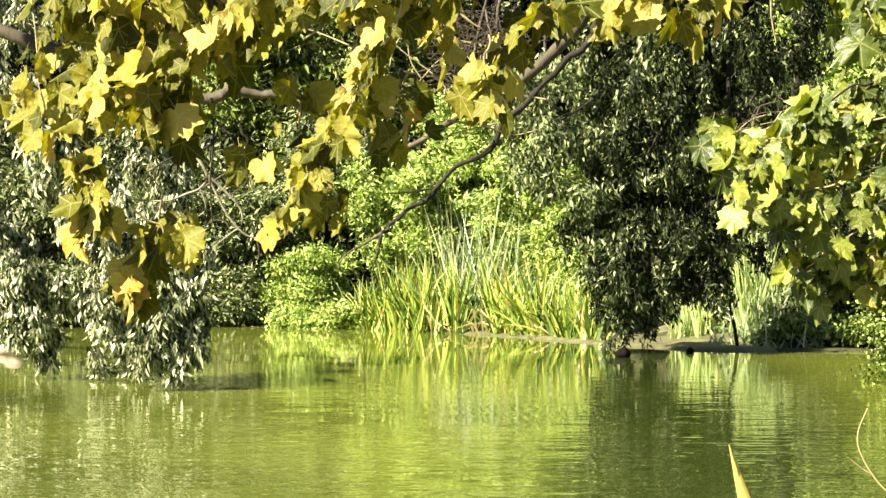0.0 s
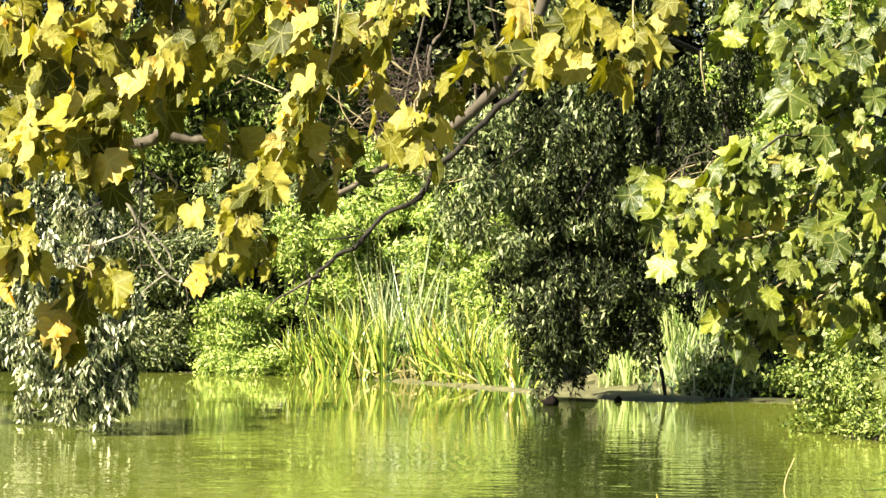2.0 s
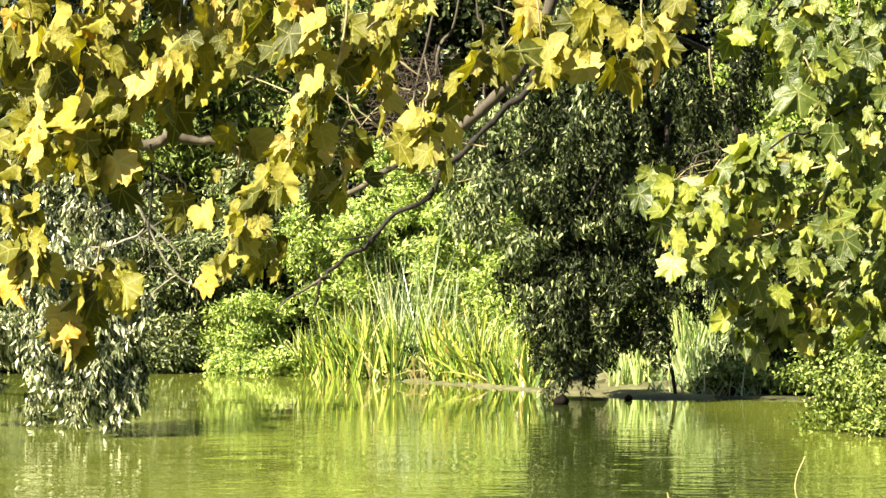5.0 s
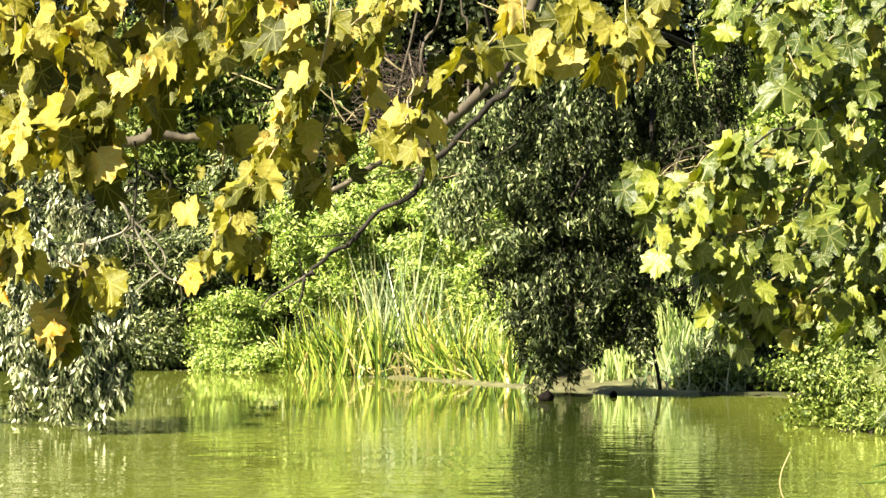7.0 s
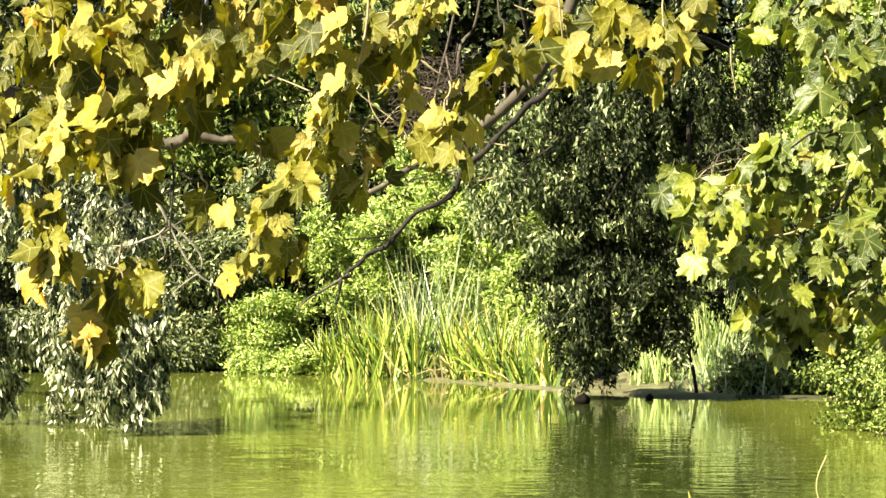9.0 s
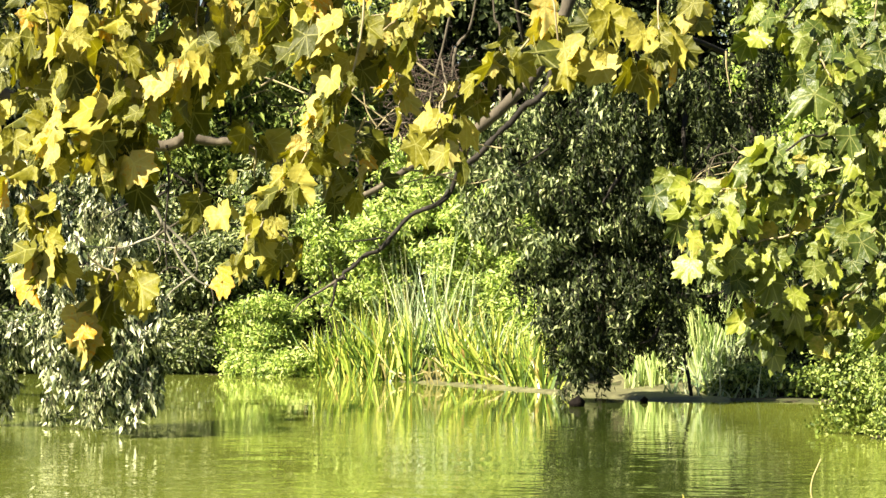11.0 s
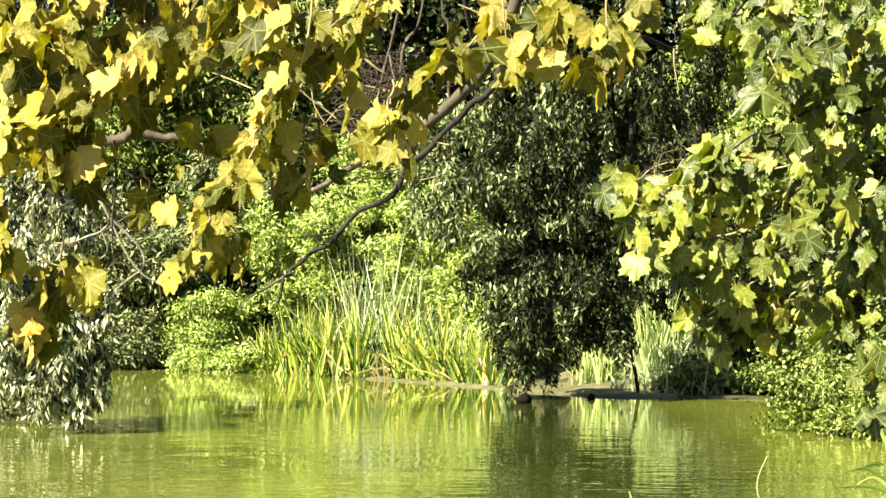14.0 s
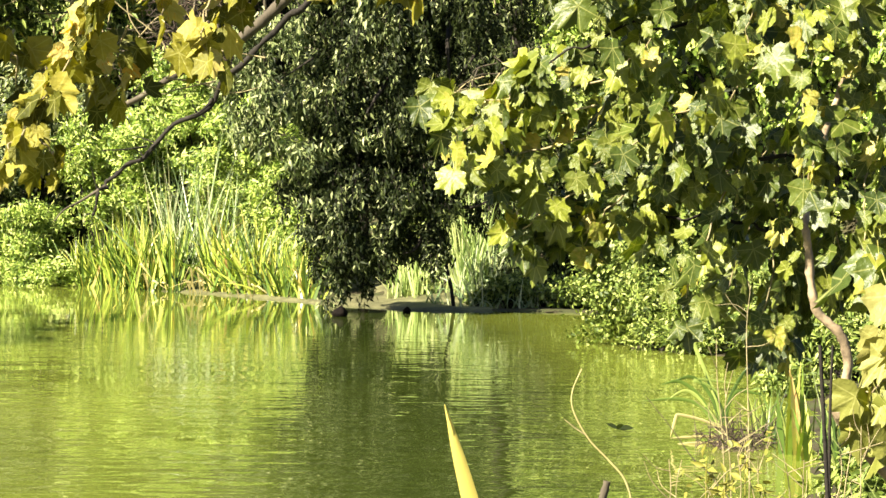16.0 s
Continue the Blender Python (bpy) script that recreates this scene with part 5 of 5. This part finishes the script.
def foot(u, d, v_top):
    """A stem's foot on the ground or pond bed below a bearing."""
    x = spot(u, d)
    z = float(ground_z(x, d))
    return (u, 461 + (EYE[2] - z) * REACH / d, d)


stalk("dead_weed", [foot(1856, 11, 0), (1848, 1150, 11), (1842, 1010, 11), (1834, 880, 11), (1826, 755, 11)], 0.010, 0.007, BARK_DARK, "upright dark dead weed on the near bank")
stalk("dead_weed", [foot(1854, 11.2, 0), (1850, 1150, 11.2), (1846, 1000, 11.2), (1846, 870, 11.2), (1849, 755, 11.2)], 0.007, 0.005, BARK_DARK, "upright dark dead weed on the near bank")


def dry_weed(u, d, top, lean, leafy, rand):
    """A dry forking weed: a crooked stem, side twigs, and a few curled leaves."""
    x = spot(u, d)
    root = np.array((x, d, float(ground_z(x, d))))
    tip = at(u + lean, top, d)
    ob = thing("dry_weed", root, "thin pale dry weed with forking twigs on the near bank", "weed", "weeds of the near bank")
    h = tip - root
    pts = [h * t + np.array((rand.normal(0, 0.018), rand.normal(0, 0.018), 0)) * (t > 0) for t in (0, 0.3, 0.55, 0.75, 0.9, 1)]
    part("stem", mesh_of("stem", *tube(pts, 0.0034, 0.0016, 5, 24, 0.1), TWIG, True), ob)
    line = smooth_line(pts, 40)
    for k in range(int(rand.integers(3, 7))):
        p = line[int(rand.integers(22, 39))]
        w = np.array((rand.normal(0, 0.09), rand.normal(0, 0.05), rand.uniform(0.02, 0.14)))
        part("side_twig", mesh_of("side_twig", *tube([p, p + w * 0.5 + rand.normal(0, 0.01, 3), p + w], 0.0022, 0.001, 4, 8, 0.08), TWIG, True), ob)
        if leafy:
            n = 3
            q = np.repeat((p + w)[None], n, 0) + rand.normal(0, 0.025, (n, 3))
            part("leaf_tuft", mesh_of("leaf_tuft", *leaves(OVAL, q, rand.normal(0, 1, (n, 3)) + np.array((0, 0, -0.5)), rand.normal(0, 0.5, (n, 3)) + np.array((-0.4, -0.6, 0.5)), rand.uniform(0.018, 0.045, n)), WEED_LEAF), ob, kind="stuff")


for u, d, top, lean, leafy in ((1680, 12, 800, -18, 0), (1662, 12.1, 745, -14, 0), (1706, 12.4, 650, -10, 0), (1880, 11.6, 880, 8, 0), (1745, 11.6, 905, -40, 0), (1640, 11.8, 985, 6, 1), (1600, 11.4, 960, -30, 0),
                              (1660, 11.2, 950, 20, 0), (1710, 11.5, 930, 26, 1), (1765, 11.3, 960, 30, 0), (1860, 11.2, 930, -10, 1), (1900, 11.0, 900, 10, 0), (1555, 11, 960, -4, 0), (1800, 11.6, 940, -30, 0), (1690, 11.3, 1000, -60, 1)):
    dry_weed(u, d, top, lean, leafy, np.random.default_rng(int(u)))


def leafy_weed(u, v, d, n, rand):
    """A yellowing weed: one stem that ends in a loose tuft of narrow leaves."""
    x = spot(u, d)
    root = np.array((x, d, float(ground_z(x, d))))
    top = at(u, v, d) - root
    ob = thing("leafy_weed", root, "yellowing leafy weed with a tuft of narrow leaves", "weed", "weeds of the near bank")
    part("stem", mesh_of("stem", *tube([np.zeros(3), top * 0.5 + rand.normal(0, 0.015, 3), top], 0.004, 0.0025, 5, 14, 0.08), WEED_LEAF, True), ob)
    for k in range(n):
        way = np.array((rand.normal(0, 0.8), rand.normal(0, 0.8), rand.normal(0.1, 0.6)))
        start = top + rand.normal(0, 0.012, 3) - np.array((0, 0, rand.uniform(0, 0.06)))
        part("leaf", mesh_of("leaf", *leaves(BROAD, start[None], way[None], np.array([(rand.normal(-0.4, 0.5), -0.6, rand.normal(0.5, 0.6))]), np.array([rand.uniform(0.04, 0.075)])), WEED_LEAF), ob)


for u, v, d, n in ((1624, 965, 11.5, 14), (1654, 1018, 11.2, 18), (1694, 945, 11.6, 13), (1662, 985, 11.3, 9), (1730, 1010, 11.2, 10)):
    leafy_weed(u, v, d, n, np.random.default_rng(int(u + v)))
for u, d, n, h in ((1722, 26.5, 22, 0.5), (1750, 26.0, 24, 0.55), (1845, 24.5, 20, 0.5), (1880, 23.0, 20, 0.45), (1920, 21.5, 18, 0.4)):
    tuft("sedge_tuft", u, d, n, h, 0.016, SEDGE, "upright dull green sedge tuft at the muddy edge", 0.12, 0.15, 0.07)
for u, d, h in ((1850, 26.5, 0.55), (1890, 25, 0.5), (1930, 23, 0.5), (1870, 20.5, 0.32), (1930, 19.5, 0.32), (1985, 19.0, 0.35)):
    tuft("grass_tuft", u, d, 18, h, 0.011, GREY_GRASS, "rough green and tan grass tuft on the side bank", 0.3, 0.4, 0.12)


def brush_heap():
    """Grey drowned twigs caught between the sedges."""
    root = np.array((spot(1672, 25.6), 25.6, -0.05))
    ob = thing("brush_heap", root, "grey drowned twigs heaped between sedge tufts", "brush")
    pieces = []
    for k in range(150):
        p = np.array((rng.normal(0, 0.14), rng.normal(0, 0.2), abs(rng.normal(0.03, 0.11))))
        w = np.array((rng.normal(0, 0.14), rng.normal(0, 0.08), rng.normal(0.05, 0.12)))
        pieces.append(tube([p - w, p + rng.normal(0, 0.03, 3), p + w], 0.005, 0.002, 4, 8, 0.1))
    v, f = joined(pieces)
    v[:, 2] = np.maximum(v[:, 2], 0.02)
    part("twig_tangle", mesh_of("twig_tangle", v, f, DEAD_TWIG, True), ob, kind="stuff")


brush_heap()
stalk("fallen_twig", [foot(1720, 12.6, 0), (1690, 1100, 12.6), (1640, 1000, 12.6), (1600, 960, 12.6), (1560, 905, 12.6), (1515, 850, 12.6)], 0.004, 0.0015, BARK_GREY, "thin knobbly grey twig leaning out over the water")
vine = stalk("vine", [foot(1520, 10, 0), (1510, 1250, 10), (1496, 1080, 10), (1481, 1005, 10), (1450, 965, 10), (1412, 925, 10), (1384, 875, 10), (1382, 840, 10), (1398, 800, 10)], 0.0045, 0.002, DRY, "thin curling pale yellow vine", "vine")
part("side_twig", mesh_of("side_twig", *tube([at(*q) - np.array(vine.location) for q in ((1407, 918, 10), (1388, 906, 10), (1368, 890, 10))], 0.003, 0.0015, 5, 8), TWIG, True), vine)
stalk("branch_stub", [foot(1400, 10, 0), (1412, 1200, 10), (1430, 1070, 10), (1446, 1000, 10)], 0.017, 0.013, BARK_GREY, "grey broken branch stub on the near bank", "branch", 8)


def floating_leaf(u, v, size, mat, label):
    d = EYE[2] * REACH / (v - 461)
    w = leaves(OVAL, np.zeros((3, 3)), np.array([(1.0, 0.2, 0.15), (-0.8, 0.4, 0.5), (0.3, -1.0, 0.8)]), np.array([(0, -0.7, 0.7)] * 3) + 0.2, np.array([size, size * 0.8, size * 0.7]))
    ob = new("floating_leaf", mesh_of("floating_leaf", *w, mat))
    ob.location = (spot(u, d), d, 0.02)
    return tagged(ob, label, "leaf")


floating_leaf(1464, 912, 0.15, WILLOW, "dark curled leaf floating on the water")
floating_leaf(1378, 689, 0.018, PALE_REED, "pale leaf lying at the waterline")

# ---- near plants ----
blade = thing("iris_plant", (spot(1180, 3.6), 3.6, float(ground_z(spot(1180, 3.6), 3.6))), "single yellowing iris blade with a pointed tip", "plant")
p0, p1 = at(1192, 1000, 3.6), at(1154, 864, 3.6)
line = smooth_line([p0 + (p0 - p1) * 4, p0 + (p0 - p1) * 1.5, p0, p1], 14) - np.array(blade.location)
w = np.concatenate([np.linspace(0.0115, 0.0098, 9), np.array([0.0086, 0.007, 0.005, 0.0027, 0.0004])])
v = np.stack([line - np.stack([w, 0 * w, 0 * w], -1), line + np.array((0, -0.004, 0)), line + np.stack([w, 0 * w, 0 * w], -1)], 1).reshape(-1, 3)
f = [(i * 3 + j, i * 3 + j + 1, i * 3 + j + 4, i * 3 + j + 3) for i in range(13) for j in range(2)]
part("blade", mesh_of("blade", v, f, NEAR_BLADE, True), blade)
